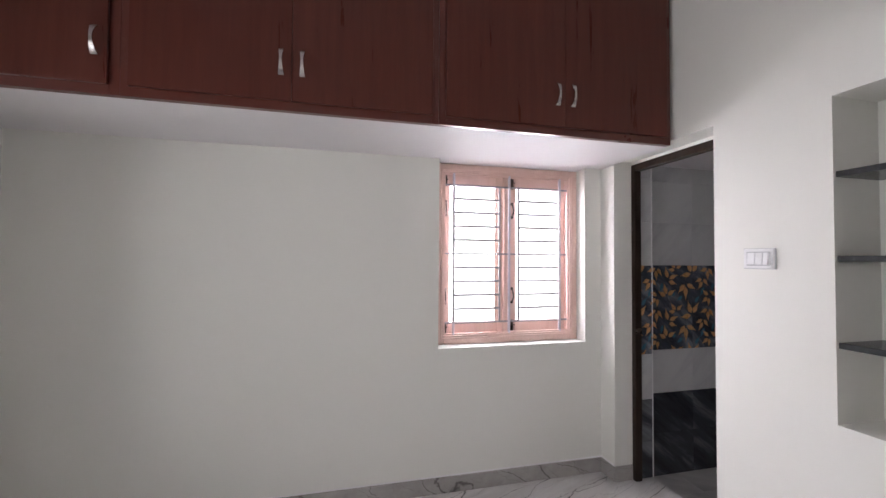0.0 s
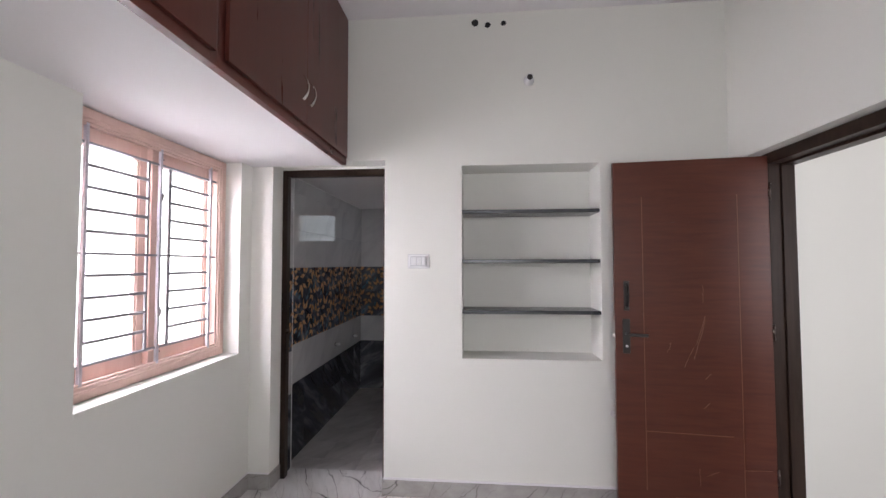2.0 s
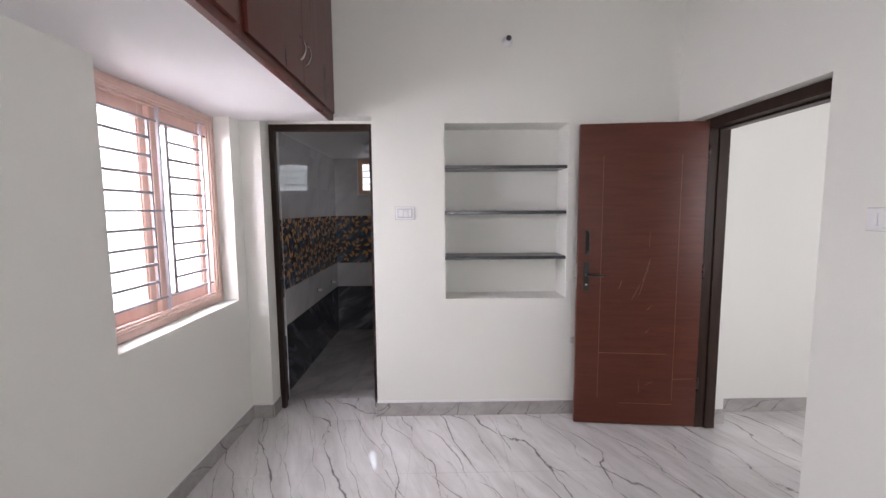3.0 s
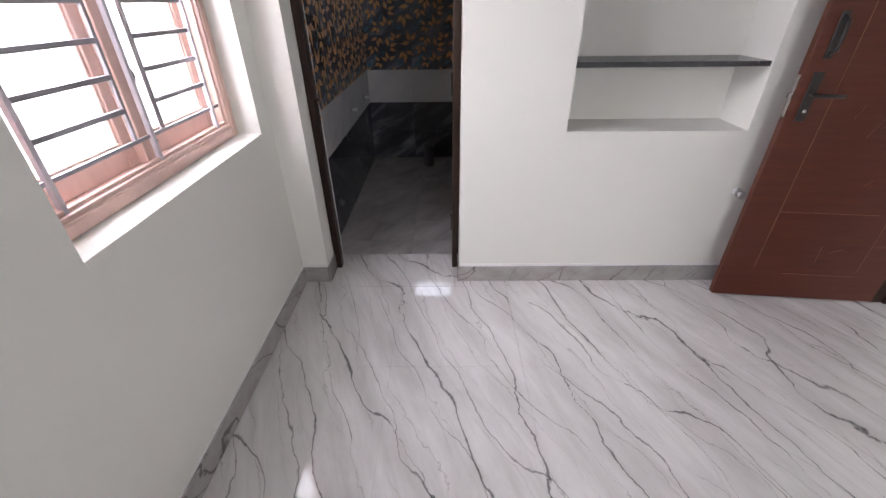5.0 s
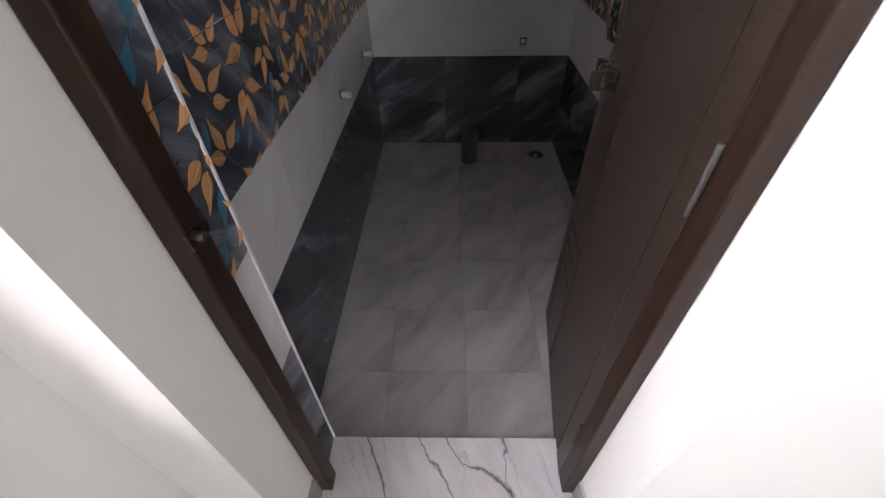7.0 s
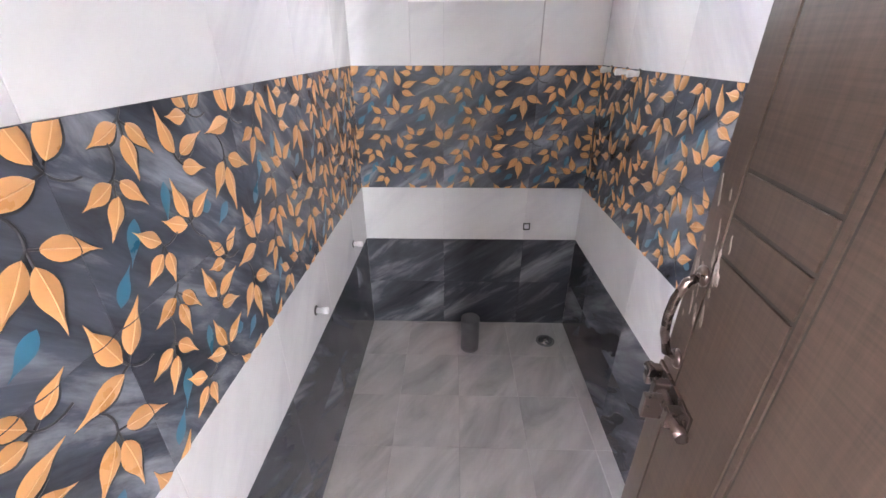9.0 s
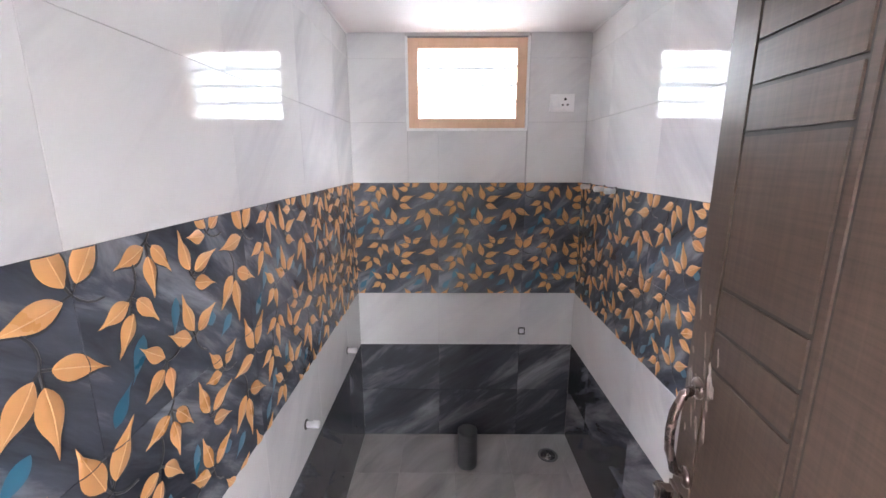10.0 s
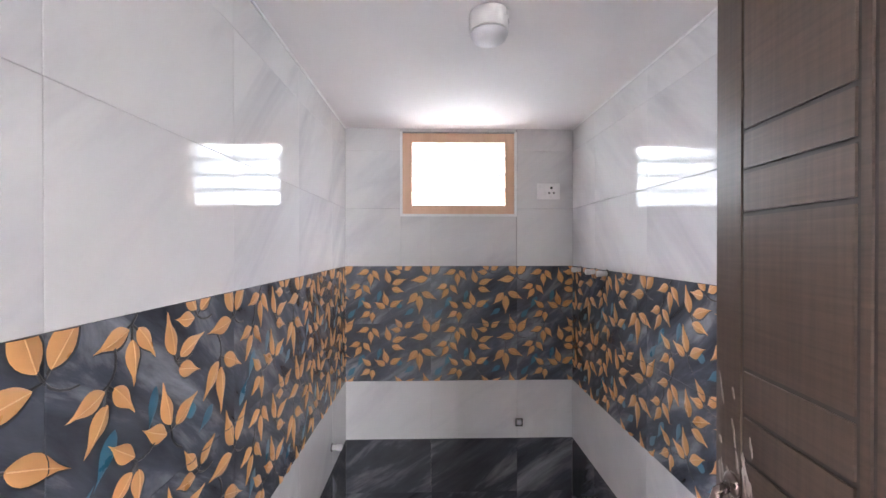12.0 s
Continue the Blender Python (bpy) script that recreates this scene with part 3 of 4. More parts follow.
for y, z, r in ((1.431, 3.212, 0.024), (1.345, 3.194, 0.020), (1.237, 3.201, 0.018)):
    bm = bmesh.new()
    rng = random.Random(int(y * 1000))
    ring = [(y + r * (0.85 + 0.3 * rng.random()) * math.cos(a * math.pi / 9), z + r * (0.85 + 0.3 * rng.random()) * math.sin(a * math.pi / 9)) for a in range(18)]
    front = [bm.verts.new((WX - 0.003, a, b)) for a, b in ring]
    back = [bm.verts.new((WX - 0.0005, a, b)) for a, b in ring]
    bm.faces.new(front)
    for k in range(18):
        bm.faces.new((front[k], front[(k + 1) % 18], back[(k + 1) % 18], back[k]))
    solo("pipe_hole", bm, HOLE, "rough dark hole knocked in the wall under the ceiling", "hole", at=(WX, y, z), group="holes for pipes")


# ---------------------------------------------------------------- red door and its frame
def red_door_frame():
    f = thing("door_1", (1.43, -0.34, 0), "dark brown wooden door frame of the bedroom doorway", "door frame", kind="structure")
    y0, y1, w = -0.41, -0.272, 0.055
    part("jamb", boxm(RX1 - w, RX1 - 0.002, y0, y1, 0, RT - 0.002, bevel=0.004), FRAMEWOOD, f)
    part("jamb", boxm(RX0 + 0.002, RX0 + w, y0, y1, 0, RT - 0.002, bevel=0.004), FRAMEWOOD, f)
    part("head", boxm(RX0 + w, RX1 - w, y0, y1, RT - w - 0.01, RT - 0.002, bevel=0.004), FRAMEWOOD, f)
    part("door_stop", box(box(boxm(RX1 - w - 0.014, RX1 - w, y0, y0 + 0.07, 0, RT - w), RX0 + w, RX0 + w + 0.014, y0, y0 + 0.07, 0, RT - w), RX0 + w + 0.014, RX1 - w - 0.014, y0, y0 + 0.07, RT - w - 0.024, RT - w - 0.010), FRAMEWOOD, f)


red_door_frame()


def red_door():
    """Leaf drawn about its hinge: its width along local +x, the face seen from the room at -y... turned open against the wall."""
    hx, hy, ex, ey = 1.862, -0.268, 1.955, 0.580
    turn = math.degrees(math.atan2(ey - hy, ex - hx))
    width = math.hypot(ex - hx, ey - hy)
    d = thing("red_door", (hx, hy, 0.0), "red-brown veneered wooden door standing open against the wall", "door", turn=turn)
    t = 0.036
    part("leaf", boxm(0, width, -t, 0, 0.010, 2.180, bevel=0.003), REDDOOR, d)
    zf = 0.0
    # local +y faces the room
    def line(x0, x1, z0, z1):
        return boxm(x0, x1, zf, zf + 0.0012, z0, z1)
    w = width
    part("groove", line(w - 0.165, w - 0.162, 0.20, 1.96), DOORLINE, d, "faint pale scored line")
    part("groove", line(0.165, 0.1675, 0.20, 1.96), DOORLINE, d)
    part("groove", line(0.165, w - 0.165, 1.80, 1.8022), REDDOOR, d)
    part("groove", line(0.22, w - 0.165, 0.545, 0.548), DOORLINE, d)
    part("groove", line(0.165, w - 0.32, 0.170, 0.173), DOORLINE, d)
    rng = random.Random(4)
    for x, z, dx, dz in ((0.42, 0.98, 0.07, 0.24), (0.40, 1.07, 0.045, 0.17), (0.47, 0.93, 0.05, 0.12), (0.36, 1.32, 0.0, 0.10), (0.40, 0.25, 0.0, 0.10), (0.36, 0.31, 0.06, 0.03), (0.17, 0.36, 0.14, 0.01), (0.36, 0.87, 0.03, 0.03), (0.37, 0.70, 0.03, 0.03), (0.56, 1.02, 0.02, 0.06)):
        pts = [(x - dx * k / 6 + rng.uniform(-0.003, 0.003), zf + 0.0006, z + dz * k / 6) for k in range(7)]
        part("scratch", tube(bmesh.new(), pts, 0.0011, 5), DOORLINE, d, "pale scratch in the varnish")
    hxx = w - 0.062
    part("handle_plate", boxm(hxx - 0.021, hxx + 0.021, 0, 0.008, 1.005, 1.215, bevel=0.003), BLACK, d, "black lock plate")
    bm = tube(bmesh.new(), [(hxx, 0.006, 1.125), (hxx, 0.045, 1.125), (hxx - 0.008, 0.052, 1.125), (hxx - 0.110, 0.052, 1.123)], 0.009, 10)
    part("lever", bm, BLACK, d, "black lever handle")
    part("keyhole", lathe(bmesh.new(), [(0.009, 0), (0.009, 0.004), (0.004, 0.004)], (hxx, 0.008, 1.05), 'y', 12), CHROME, d)
    bm = boxm(hxx - 0.020, hxx + 0.012, 0, 0.007, 1.265, 1.445, bevel=0.003)
    part("pull_plate", bm, BLACK, d)
    part("pull_handle", tube(bmesh.new(), [(hxx - 0.004, 0.006, 1.285), (hxx - 0.004, 0.036, 1.300), (hxx - 0.004, 0.042, 1.355), (hxx - 0.004, 0.036, 1.410), (hxx - 0.004, 0.006, 1.425)], 0.008, 10), BLACK, d)
    part("lock_face", boxm(w - 0.001, w + 0.0015, -0.028, -0.008, 1.02, 1.20), CHROME, d, "steel lock face")
    part("latch", boxm(w + 0.001, w + 0.016, -0.026, -0.010, 1.10, 1.125, bevel=0.002), CHROME, d)
    for z in (0.28, 1.10, 1.92):
        bm = boxm(-0.006, 0.002, -0.034, -0.002, z, z + 0.10)
        tube(bm, [(-0.004, 0.003, z), (-0.004, 0.003, z + 0.10)], 0.006, 10)
        part("hinge", bm, BROWNMETAL, d)


red_door()


def door_stopper():
    """Magnetic stopper on the wall behind the open door."""
    at = (WX, 0.548, 0.583)
    d = thing("door_stopper", at, "chrome magnetic door stopper screwed to the wall", "door stopper")
    part("base", lathe(bmesh.new(), [(0.024, 0), (0.024, 0.003), (0.020, 0.007), (0.010, 0.010)], at, '-x', 20), SATIN, d)
    part("neck", lathe(bmesh.new(), [(0.009, 0.008), (0.008, 0.022), (0.010, 0.034)], at, '-x', 16), SATIN, d)
    part("magnet_cup", lathe(bmesh.new(), [(0.012, 0.032), (0.019, 0.036), (0.020, 0.052), (0.016, 0.055), (0.006, 0.054)], at, '-x', 20), SATIN, d)


door_stopper()


# ---------------------------------------------------------------- bathroom door and its frame
def bath_door_frame():
    f = thing("door_2", (2.285, 2.46, 0), "dark brown wooden frame of the bathroom doorway", "door frame", kind="structure")
    x0, x1, w = 2.252, 2.304, 0.042
    part("jamb", boxm(x0, x1, DL - w, DL - 0.002, 0, DT - 0.022, bevel=0.004), FRAMEWOOD, f)
    part("jamb", boxm(x0, x1, DR + 0.002, DR + w, 0, DT - 0.022, bevel=0.004), FRAMEWOOD, f)
    part("head", boxm(x0, x1, DR + w, DL - w, DT - 0.022 - 0.05, DT - 0.022, bevel=0.004), FRAMEWOOD, f)
    part("lintel_fill", boxm(x0 + 0.01, x1, DR + 0.001, DL - 0.001, DT - 0.022, DT), WALL, f)
    bm = boxm(x0 - 0.004, x0 + 0.05, DL - w - 0.005, DL - w, 1.035, 1.075, bevel=0.001)
    tube(bm, [(x0 + 0.01, DL - w - 0.004, 1.055), (x0 + 0.01, DL - w - 0.022, 1.055)], 0.008, 10)
    part("strike_bracket", bm, BROWNMETAL, f, "small dark metal bolt keeper")


bath_door_frame()


def bath_door():
    hx, hy, ex, ey = 2.305, 2.103, 3.002, 2.018
    turn = math.degrees(math.atan2(ey - hy, ex - hx))
    w = math.hypot(ex - hx, ey - hy)
    d = thing("bathroom_door", (hx, hy, 0.0), "dark brown textured bathroom door standing open", "door", turn=turn)
    t = 0.034
    # local +y faces the doorway; the pieces between the grooves stand 3 mm proud
    part("core", boxm(0, w, -t, -0.003, -0.035, 2.170, bevel=0.002), GROOVE, d)
    zs = [-0.035, 0.375, 0.460, 0.545, 1.327, 1.390, 1.456, 1.678, 1.739, 1.796, 2.170]
    g = 0.0035
    cols = [(w - 0.064, w), (w - 0.245, w - 0.064), (w - 0.263, w - 0.245), (0.077, w - 0.263), (0, 0.077)]
    for k, (a, b) in enumerate(cols):
        rows = list(zip(zs, zs[1:])) if k in (1,) else [(zs[0], zs[-1])]
        for z0, z1 in rows:
            part("face_panel", boxm(a + (g if a > 0.001 else 0), b - (g if b < w - 0.001 else 0), -0.003, 0.0, z0 + (g if z0 > 0.0 else 0), z1 - (g if z1 < 2.1 else 0)), BATHDOOR, d)
    hz = w - 0.045
    bm = tube(bmesh.new(), [(hz, 0.004, 1.110), (hz, 0.022, 1.120), (hz, 0.034, 1.160), (hz, 0.036, 1.195), (hz, 0.033, 1.230), (hz, 0.022, 1.265), (hz, 0.004, 1.275)], 0.008, 10)
    for z in (1.107, 1.277):
        lathe(bm, [(0.018, 0), (0.018, 0.004), (0.010, 0.009)], (hz, 0, z), 'y', 14)
    part("pull_handle", bm, BROWNMETAL, d, "dark bronze bowed pull handle")
    bm = boxm(hz - 0.10, hz + 0.045, 0, 0.006, 1.015, 1.065, bevel=0.001)
    part("bolt_plate", bm, BROWNMETAL, d)
    part("bolt", tube(bmesh.new(), [(hz - 0.12, 0.018, 1.040), (hz + 0.055, 0.018, 1.040)], 0.011, 10), BROWNMETAL, d, "dark bronze sliding bolt")
    bm = bmesh.new()
    for x in (hz - 0.085, hz - 0.02, hz + 0.02):
        box(bm, x, x + 0.020, 0.004, 0.032, 1.020, 1.060, 0.003)
    part("bolt_guide", bm, BROWNMETAL, d)
    part("bolt_hasp", boxm(hz - 0.045, hz - 0.030, 0.018, 0.055, 1.000, 1.050, bevel=0.002), BROWNMETAL, d)
    rng = random.Random(9)
    for k in range(26):
        x = w - (rng.uniform(0.006, 0.060) if k < 17 else rng.uniform(0.068, 0.085))
        z = rng.triangular(1.17, 1.46, 1.30)
        tall, wide = rng.uniform(0.010, 0.050), rng.uniform(0.0015, 0.0045)
        bm = bmesh.new()
        ring = [(x + wide * math.cos(q) * rng.uniform(0.5, 1.3) + 0.1 * tall * math.sin(q), z + tall / 2 * math.sin(q) * rng.uniform(0.7, 1.1)) for q in [n * math.pi / 5 for n in range(10)]]
        front = [bm.verts.new((p, 0.0006, q)) for p, q in ring]
        back = [bm.verts.new((p, -0.001, q)) for p, q in ring]
        bm.faces.new(front)
        for n in range(10):
            bm.faces.new((front[n], back[n], back[(n + 1) % 10], front[(n + 1) % 10]))
        part("paint_smear", bm, SMEAR, d, "dried pale paint smear")
    for z in (0.25, 1.06, 1.86):
        bm = boxm(-0.004, 0.002, -0.032, -0.002, z, z + 0.115)
        tube(bm, [(-0.003, 0.004, z), (-0.003, 0.004, z + 0.115)], 0.005, 10)
        part("hinge", bm, STEEL, d, "dull metal hinge")


bath_door()


# ---------------------------------------------------------------- bathroom fittings
def bathroom_window():
    w = thing("window_2", (BX + 0.06, 2.328, BWZ0), "small peach framed bathroom window with glass louvres", "window", kind="structure")
    x0, x1 = BX + 0.012, BX + 0.10
    y0, y1, z0, z1 = BWY0 + 0.008, BWY1 - 0.008, BWZ0 + 0.008, BWZ1 - 0.004
    fw = 0.052
    bm = bmesh.new()
    for a in ((y0, y0 + fw, z0, z1), (y1 - fw, y1, z0, z1), (y0 + fw, y1 - fw, z0, z0 + fw), (y0 + fw, y1 - fw, z1 - fw, z1)):
        box(bm, x0, x1, a[0], a[1], a[2], a[3], 0.003)
    part("window_frame", bm, PEACH, w, "peach painted wooden frame")
    bm = bmesh.new()
    for a in ((BWY0 - 0.004, y0, BWZ0 - 0.006, BWZ1), (y1, BWY1 + 0.004, BWZ0 - 0.006, BWZ1), (y0, y1, BWZ0 - 0.006, z0)):
        box(bm, BX - 0.003, x1, a[0], a[1], a[2], a[3], 0.001)
    part("white_trim", bm, PLASTIC, w, "white filler edge round the frame")
    n = 4
    for k in range(n):
        za = z0 + fw + (z1 - z0 - 2 * fw) * k / n
        h = (z1 - z0 - 2 * fw) / n
        bm = boxm(x0 + 0.030, x0 + 0.035, y0 + fw, y1 - fw, za - 0.008, za + h + 0.006)
        for v in bm.verts:
            v.co.x += (v.co.z - za - h / 2) * -0.35 + 0.012
        pane = part("louvre_pane", bm, LOUVRE, w, "slanted glass louvre")
        pane.visible_shadow = False
        part("louvre_edge", boxm(x0 + 0.040, x0 + 0.046, y0 + fw, y1 - fw, za - 0.006, za + 0.002), PVC, w, "dull edge of the louvre")
        if k:
            for y, q in ((y0 + fw - 0.001, 1), (y1 - fw + 0.001, -1)):
                part("louvre_clip", boxm(x0 - 0.002, x0 + 0.05, min(y, y + q * 0.012), max(y, y + q * 0.012), za - 0.006, za + 0.006), PLASTIC, w)


bathroom_window()


def socket_plate():
    s = thing("socket_plate", (BX, 1.825, 1.942), "white plastic socket plate with one switch", "socket")
    part("plate", boxm(BX - 0.010, BX, 1.760, 1.890, 1.897, 1.987, bevel=0.004), PLASTIC, s)
    part("inner_frame", boxm(BX - 0.013, BX - 0.008, 1.774, 1.876, 1.908, 1.976, bevel=0.002), PLASTIC, s)
    part("rocker", boxm(BX - 0.018, BX - 0.012, 1.848, 1.872, 1.916, 1.968, bevel=0.003), PLASTIC, s)
    for y, z, r in ((1.810, 1.960, 0.007), (1.797, 1.931, 0.0055), (1.823, 1.931, 0.0055)):
        part("pin_hole", lathe(bmesh.new(), [(r, 0), (r, 0.0015)], (BX - 0.0128, y, z), '-x', 12), HOLE, s, "dark pin hole")


socket_plate()


def ceiling_lamp():
    c = thing("ceiling_light", (3.512, 2.312, BZ), "small white round surface ceiling light, unlit", "ceiling light")
    part("housing", lathe(bmesh.new(), [(0.054, 0), (0.056, -0.004), (0.056, -0.052), (0.054, -0.056)], (3.512, 2.312, BZ)), PLASTIC, c)
    part("diffuser", lathe(bmesh.new(), [(0.052, -0.055), (0.053, -0.060), (0.046, -0.074), (0.028, -0.083), (0.004, -0.086)], (3.512, 2.312, BZ)), OFFWHITE, c, "milky white diffuser")


ceiling_lamp()


def pipe_stub(at, axis, length=0.05):
    p = thing("pipe_stub", at, "white plastic water pipe stub capped in the tiled wall", "pipe", "capped water pipe stubs")
    part("collar", lathe(bmesh.new(), [(0.020, 0), (0.020, 0.003), (0.012, 0.004)], at, axis, 16), BLACK, p, "dark rough cut-out")
    part("plug", lathe(bmesh.new(), [(0.011, 0), (0.011, length * 0.5), (0.014, length * 0.52), (0.014, length * 0.95), (0.010, length)], at, axis, 16), PLASTIC, p)


pipe_stub((4.311, BYL, 0.674), '-y')
pipe_stub((3.674, BYL, 0.694), '-y')
for x in (4.497, 4.306, 4.173):
    pipe_stub((x, BYR, 1.510), 'y')


def outlet_box():
    o = thing("wall_outlet", (BX, 1.989, 0.646), "small square pipe outlet cut in the white tile", "outlet")
    bm = bmesh.new()
    for a in ((1.969, 1.975, 0.624, 0.668), (2.003, 2.009, 0.624, 0.668), (1.975, 2.003, 0.624, 0.630), (1.975, 2.003, 0.662, 0.668)):
        box(bm, BX - 0.004, BX, *a)
    part("cut_edge", bm, HOLE, o)
    part("plug", lathe(bmesh.new(), [(0.014, 0), (0.014, 0.006), (0.006, 0.010)], (BX, 1.989, 0.646), '-x', 14), OFFWHITE, o)


outlet_box()


def soil_pipe():
    p = thing("soil_pipe", (4.374, 2.319, FB), "open grey plastic soil pipe standing from the floor", "pipe")
    bm = lathe(bmesh.new(), [(0.055, 0), (0.0555, 0.02), (0.055, 0.212), (0.0555, 0.217), (0.050, 0.217), (0.0495, 0.02)], (4.374, 2.319, FB))
    part("tube", bm, PVC, p)
    part("inside", lathe(bmesh.new(), [(0.049, 0.022), (0.049, 0.024)], (4.374, 2.319, FB)), HOLE, p)


soil_pipe()


def floor_drain():
    d = thing("floor_drain", (4.443, 1.840, FB), "round floor drain with a dulled steel cover", "drain")
    part("rim", lathe(bmesh.new(), [(0.058, 0), (0.058, 0.003), (0.046, 0.004), (0.046, 0.001)], (4.443, 1.840, FB)), PVC, d)
    part("cover", lathe(bmesh.new(), [(0.044, 0), (0.044, 0.003), (0.020, 0.005), (0.004, 0.006)], (4.443, 1.840, FB)), CHROME, d, "dulled steel cover")
    part("knob", lathe(bmesh.new(), [(0.010, 0.004), (0.012, 0.012), (0.004, 0.016)], (4.443, 1.840, FB), 'z', 14), CHROME, d)


floor_drain()

# ---------------------------------------------------------------- tiles
TILES = {}


def tile_mesh(name, w, h, material, gap=0.0006, thick=T, flat=False):
    """A tile with eased edges; face towards local -y (upright) or +z (flat), lower corner at the origin."""
    key = (name, round(w, 4), round(h, 4), flat)
    if key not in TILES:
        e = 0.0009
        outer = [(gap, gap), (w - gap, gap), (w - gap, h - gap), (gap, h - gap)]
        inner = [(gap + e, gap + e), (w - gap - e, gap + e), (w - gap - e, h - gap - e), (gap + e, h - gap - e)]
        if flat:
            place = lambda a, b, c: (a * U, b * U, c * U)
        else:
            place = lambda a, b, c: (a * U, -c * U, b * U)
        verts = [place(a, b, 0) for a, b in outer] + [place(a, b, thick - e * 0.7) for a, b in outer] + [place(a, b, thick) for a, b in inner]
        faces = [(3, 2, 1, 0), (8, 9, 10, 11)]
        for k in range(4):
            n = (k + 1) % 4
            faces += [(k, n, 4 + n, 4 + k), (4 + k, 4 + n, 8 + n, 8 + k)]
        me = bpy.data.meshes.new("tile")
        me.from_pydata(verts, [], faces)
        me.materials.append(material)
        TILES[key] = me
    return TILES[key]


def leaf_mesh(bm, at, angle, length, width, lift):
    """One raised leaf: pointed oval with a ridge along its rib. at is the stalk end."""
    ca, sa = math.cos(angle), math.sin(angle)
    side = ((0.0, 0.0), (0.04, 0.26), (0.11, 0.60), (0.20, 0.86), (0.31, 1.0), (0.42, 0.97), (0.54, 0.77), (0.66, 0.47), (0.78, 0.20), (0.90, 0.06), (1.0, 0.0))

    def put(u, v, c):
        a, b = u * length, v * width / 2
        return bm.verts.new((at[0] + a * ca - b * sa, -(T + c), at[1] + a * sa + b * ca))
    rib = [put(u, 0.07 * math.sin(3 * u) - 0.3 * max(0, u - 0.75), lift * (0.35 + 0.65 * math.sin(math.pi * min(1, u + 0.05)))) for u, _ in side]
    for sgn in (1, -1):
        rim = [rib[0]] + [put(u, sgn * v + 0.07 * math.sin(3 * u) - 0.3 * max(0, u - 0.75), 0.0006) for u, v in side[1:-1]] + [rib[-1]]
        mid = [None] + [put(u, sgn * v * 0.55 + 0.07 * math.sin(3 * u) - 0.3 * max(0, u - 0.75), lift * 0.80) for u, v in side[1:-1]] + [None]
        for k in range(len(side) - 1):
            for p, q in ((rib, mid), (mid, rim)):
                vs = []
                for x in (p[k], p[k + 1], q[k + 1], q[k]):
                    if x is not None and x not in vs:
                        vs.append(x)
                if len(vs) >= 3:
                    f = bm.faces.new(vs if sgn > 0 else vs[::-1])
                    f.smooth = True


# sprigs of the printed tile: stalk end (across, up) as shares of the tile, then leaves as (degrees, length, width, foot across, foot up)
SPRIGS = [
    ((0.303, 0.950), ((200, 0.066, 0.029, -5, -6), (273, 0.070, 0.029, -1, -22), (306, 0.066, 0.028, 10, -6))),
    ((0.533, 0.665), ((104, 0.080, 0.032, -4, 10), (20, 0.082, 0.030, 8, 6), (344, 0.070, 0.030, 4, -16))),
    ((0.202, 0.690), ((200, 0.062, 0.029, -5, -4), (237, 0.068, 0.029, -1, -24), (309, 0.064, 0.028, 8, -4))),
    ((0.504, 0.280), ((104, 0.080, 0.032, -3, 9), (151, 0.066, 0.031, -12, -3), (29, 0.074, 0.031, 9, 4))),
    ((0.865, 0.560), ((228, 0.084, 0.036, -9, -6), (270, 0.098, 0.036, 0, -20), (335, 0.088, 0.034, 11, -4))),
    ((0.320, 0.245), ((141, 0.064, 0.028, -3, 8), (214, 0.060, 0.029, -9, -9), (265, 0.056, 0.028, 4, -11))),
    ((0.677, 0.900), ((128, 0.062, 0.028, -4, 9), (37, 0.062, 0.028, 8, 7), (174, 0.056, 0.028, -9, -4))),
    ((0.994, 0.810), ((108, 0.094, 0.038, -9, 10), (56, 0.090, 0.037, 7, 11), (188, 0.094, 0.035, -12, -5))),
]
LEAFW = 0.483
TEALS = [((0.67, 0.31), 172, 0.052, 0.030), ((0.42, 0.58), 255, 0.080, 0.024), ((0.23, 0.47), 242, 0.085, 0.030), ((0.80, 0.26), 215, 0.070, 0.028), ((0.05, 0.10), 50, 0.075, 0.028)]


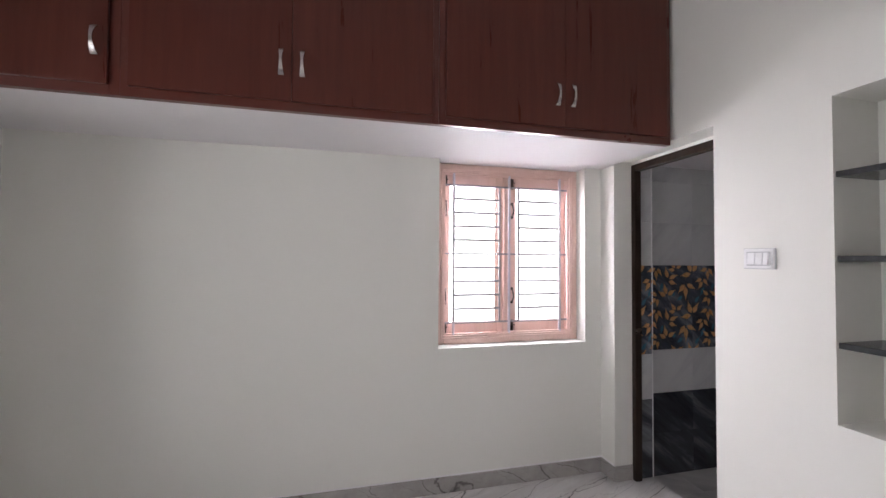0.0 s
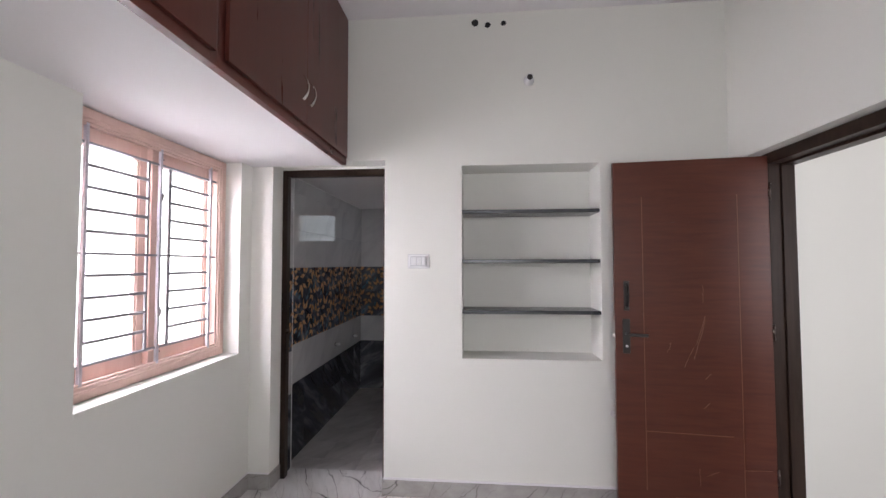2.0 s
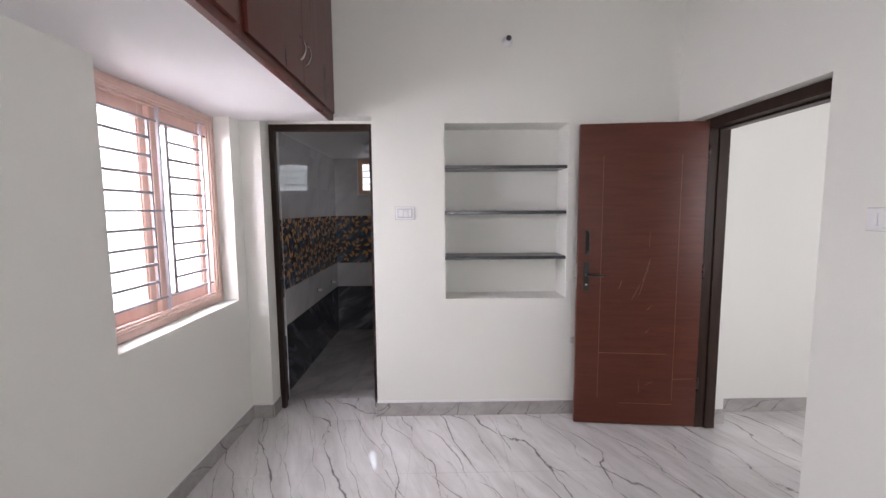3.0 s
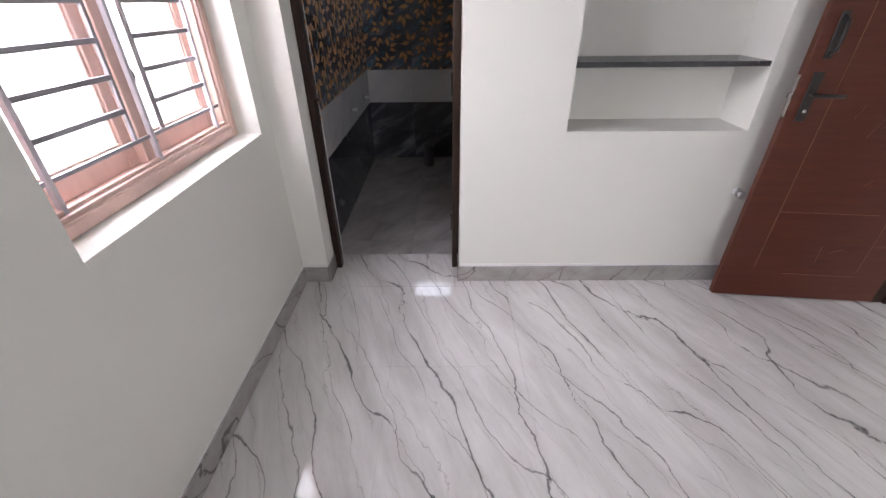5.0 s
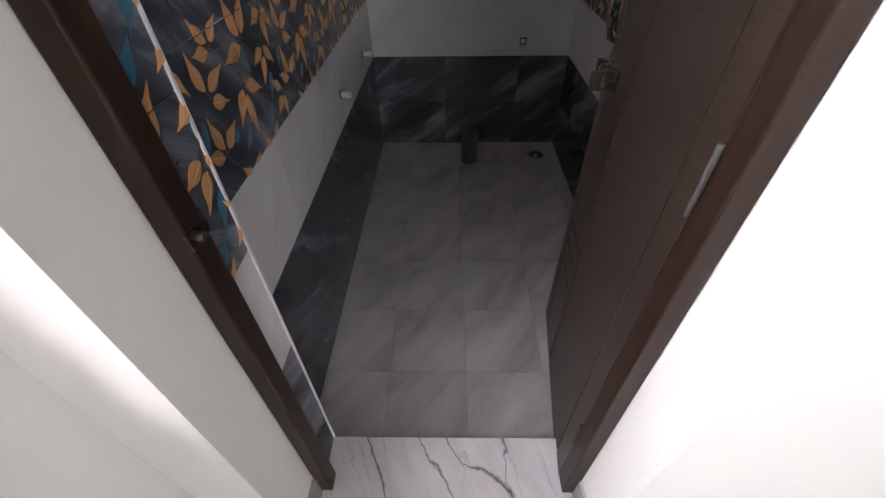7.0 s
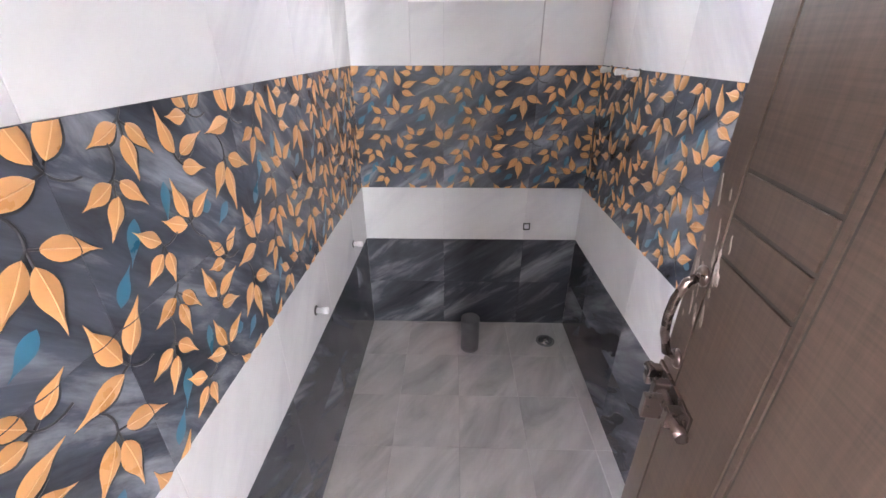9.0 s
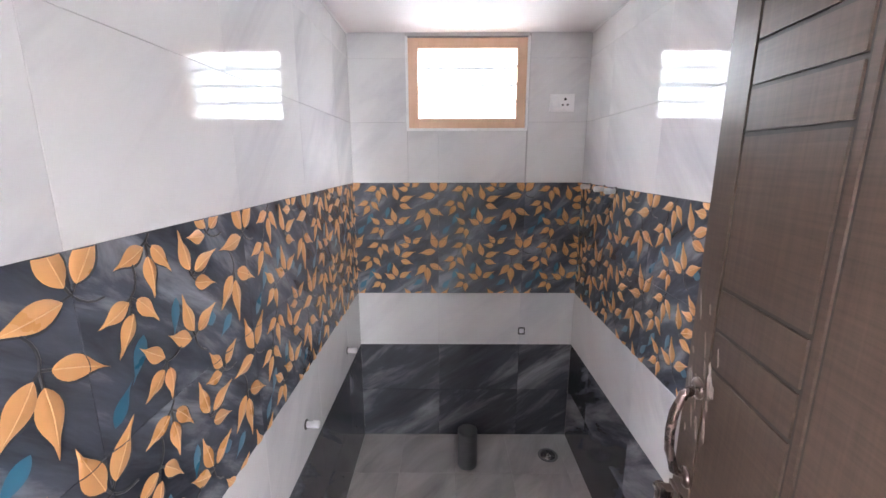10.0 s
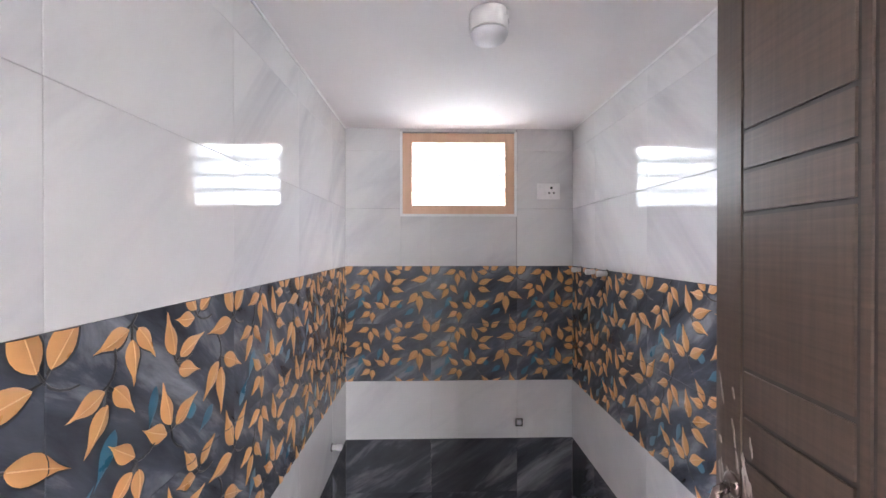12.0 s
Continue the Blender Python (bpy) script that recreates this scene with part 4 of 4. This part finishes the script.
def leaf_sets(w, h, cut=0.0):
    """Meshes of the raised leaves and stems of one tile of that width, cut at its edges; the print runs on from tile to tile."""
    key = ("leaves", round(w, 4), round(h, 4), round(cut, 4))
    if key in TILES:
        return TILES[key]
    full = LEAFW
    around = [(i, j) for i in (-1, 0, 1) for j in (-1, 0, 1)]
    sets = []
    for what in ("leaf", "teal", "stem", "rib"):
        bm = bmesh.new()
        if what == "teal":
            for ((u, v), a, ln, wd), (i, j) in itertools.product(TEALS, around):
                leaf_mesh(bm, ((u + i) * full - cut, (v + j) * h), radians(a), ln, wd, 0.0012)
        for ((u, v), leaves), (i, j) in itertools.product(SPRIGS, around):
            at = ((u + i) * full - cut, (v + j) * h)
            if not (-0.12 < at[0] < w + 0.12 and -0.12 < at[1] < h + 0.12):
                continue
            for a, ln, wd, fx, fz in leaves:
                a = radians(a)
                s = (at[0] + fx * 0.001 + 0.003 * math.cos(a), at[1] + fz * 0.001 + 0.003 * math.sin(a))
                if what == "leaf":
                    leaf_mesh(bm, s, a, ln * 1.10, wd * 1.10, 0.0046)
                elif what == "rib":
                    pts = [(s[0] + ln * u * math.cos(a) - 0.035 * wd * math.sin(3 * u) * math.sin(a), -(T + 0.0046 * (0.35 + 0.65 * math.sin(math.pi * min(1, u + 0.05))) + 0.0002),
                            s[1] + ln * u * math.sin(a) + 0.035 * wd * math.sin(3 * u) * math.cos(a)) for u in (0.02, 0.25, 0.5, 0.72, 0.9)]
                    tube(bm, pts, 0.0009, 4, caps=False)
                elif what == "stem":
                    # offset dark copy: the leaf's printed edge, also painting its relief shadow
                    leaf_mesh(bm, (s[0] + 0.0016, s[1] - 0.0022), a, ln * 1.12, wd * 1.22, 0.0004)
                    tube(bm, [(at[0], -T, at[1]), (s[0] + 0.012 * math.cos(a), -T, s[1] + 0.012 * math.sin(a))], 0.0024, 5, caps=False)
            if what == "stem":
                a = radians(leaves[0][0] + 180 + (leaves[-1][0] - leaves[0][0]) * 0.2)
                pts = [(at[0] + 0.055 * k / 4 * math.cos(a + 0.15 * k), -T, at[1] + 0.055 * k / 4 * math.sin(a + 0.15 * k)) for k in range(5)]
                tube(bm, pts, 0.0023, 5, caps=False)
        for co, no in (((0.001, 0, 0), (-1, 0, 0)), ((w - 0.001, 0, 0), (1, 0, 0)), ((0, 0, 0.001), (0, 0, -1)), ((0, 0, h - 0.001), (0, 0, 1))):
            bmesh.ops.bisect_plane(bm, geom=bm.verts[:] + bm.edges[:] + bm.faces[:], plane_co=co, plane_no=no, clear_outer=True)
        me = bpy.data.meshes.new(what)
        bm.to_mesh(me)
        bm.free()
        me.transform(Matrix.Scale(U, 4))
        me.materials.append({"leaf": ORANGE, "teal": TEAL, "stem": STEM, "rib": RIB}[what])
        sets.append(me)
    TILES[key] = sets
    return sets


ROWS_Z = [(-0.068, 0.258, TDARK, "d"), (0.258, 0.558, TDARK, "d"), (0.558, 0.883, TWHITE, "w"), (0.883, 1.203, TLEAF, "l"), (1.203, 1.524, TLEAF, "l"), (1.524, 1.845, TWHITE, "w"), (1.845, 2.166, TWHITE, "w"), (2.166, BZ, TWHITE, "w")]


def tile_wall(parent, start, along, joints, cut=0.0, hole=None):
    """Tiles an upright wall. start: foot of its left end as seen from inside; along: unit step to the right; joints: distances;
    cut: what is cut off the left of the first tile."""
    turn = math.atan2(along[1], along[0])
    for z0, z1, material, code in ROWS_Z:
        for a, b in zip(joints, joints[1:]):
            cells = [(a, b, z0, z1)]
            if hole and b > hole[0] and a < hole[1] and z1 > hole[2] and z0 < hole[3]:
                cells = [c for c in ((a, min(b, hole[0]), z0, z1), (max(a, hole[1]), b, z0, z1),
                                     (max(a, hole[0]), min(b, hole[1]), z0, min(z1, hole[2])), (max(a, hole[0]), min(b, hole[1]), max(z0, hole[3]), z1))
                         if c[1] - c[0] > 0.01 and c[3] - c[2] > 0.01]
            for p, q, r, s in cells:
                ob = new("tile", tile_mesh(code, q - p, s - r, material, gap=0.00035 if code == "w" else 0.00025))
                m = Matrix.Translation(Vector((start[0] + along[0] * p, start[1] + along[1] * p, r)) * U) @ Matrix.Rotation(turn, 4, 'Z')
                ob.parent = parent
                ob.matrix_basis = m
                if code == "l":
                    for me, nm, lb in zip(leaf_sets(q - p, s - r, cut if a == 0 else 0.0), ("leaf_relief", "teal_leaf_relief", "stem_relief", "rib_relief"), ("raised orange leaves", "raised teal leaves", "dark stems and printed leaf edges that paint a shadow", "pale leaf ribs")):
                        lo = new(nm, me)
                        lo.parent = ob
                        tagged(lo, lb)


# seen from inside: north wall runs from the door to the end wall along +x, end wall along -y, south wall back along -x
LW = BX - WB
tile_wall(bath_left, (WB, BYL + T, 0), (1, 0), [0, 0.462, 0.945, 1.428, 1.911, LW], LEAFW - 0.462)
tile_wall(bath_back, (BX + T, BYL, 0), (0, -1), [0, 0.473, 0.956, BYL - BYR], LEAFW - 0.473, hole=(BYL - BWY1, BYL - BWY0, BWZ0, BWZ1))
tile_wall(bath_right, (BX, BYR - T, 0), (-1, 0), [0, 0.312, 0.795, 1.278, 1.761, LW], LEAFW - 0.312)

# the tiled return beside the door frame, with its pale edge strip
for z0, z1, material, code in ROWS_Z:
    ob = new("tile", tile_mesh(code, WB - 2.306, z1 - z0, material))
    ob.parent = door_wall
    ob.matrix_basis = Matrix.Translation(Vector((2.306, DL, z0)) * U)
    if z1 > 2.3:
        ob.scale.z = 0.1
    if code == "l":
        for me, nm in zip(leaf_sets(WB - 2.306, z1 - z0), ("leaf_relief", "teal_leaf_relief", "stem_relief", "rib_relief")):
            lo = new(nm, me)
            lo.parent = ob
solo("trim", boxm(WB - 0.004, WB + 0.004, DL - T - 0.003, DL + 0.004, 0, DT, bevel=0.001), PLASTIC, "thin pale edge strip on the tile corner", "trim", kind="structure")

for nm, y0, y1 in (("trim_bathroom_north", BYL - 0.006, BYL - 0.0005), ("trim_bathroom_south", BYR + 0.0005, BYR + 0.006)):
    solo(nm, boxm(WB + 0.002, BX - 0.002, y0, y1, BZ - 0.007, BZ - 0.001, bevel=0.0015), PLASTIC, "white filler bead between tiles and ceiling", "trim", kind="structure")

# bathroom floor tiles
xs = [WB, 2.707, 3.027, 3.346, 3.664, 3.980, 4.299, 4.616, BX]
ys = [BYR, 1.760, 2.074, 2.388, 2.701, BYL]
for a, b in zip(xs, xs[1:]):
    for c, d in zip(ys, ys[1:]):
        ob = new("tile", tile_mesh("bf", b - a, d - c, TFLOOR, flat=True))
        ob.parent = bath_floor
        ob.matrix_basis = Matrix.Translation(Vector((a, c, FB - 0.010)) * U)

# bedroom and passage floor tiles
fx = [LX, -1.123, -0.490, 0.143, 0.775, 1.405, 2.045, WB]
fy = [PY, -2.0, -1.37, -0.74, -0.11, 0.52, 1.15, 1.78, 2.41, WYO]
for a, b in zip(fx, fx[1:]):
    for c, d in zip(fy, fy[1:]):
        ob = new("tile", tile_mesh("rf", b - a, d - c, FLOOR, gap=0.0004, flat=True))
        ob.parent = room_floor
        ob.matrix_basis = Matrix.Translation(Vector((a, c, -0.010)) * U)
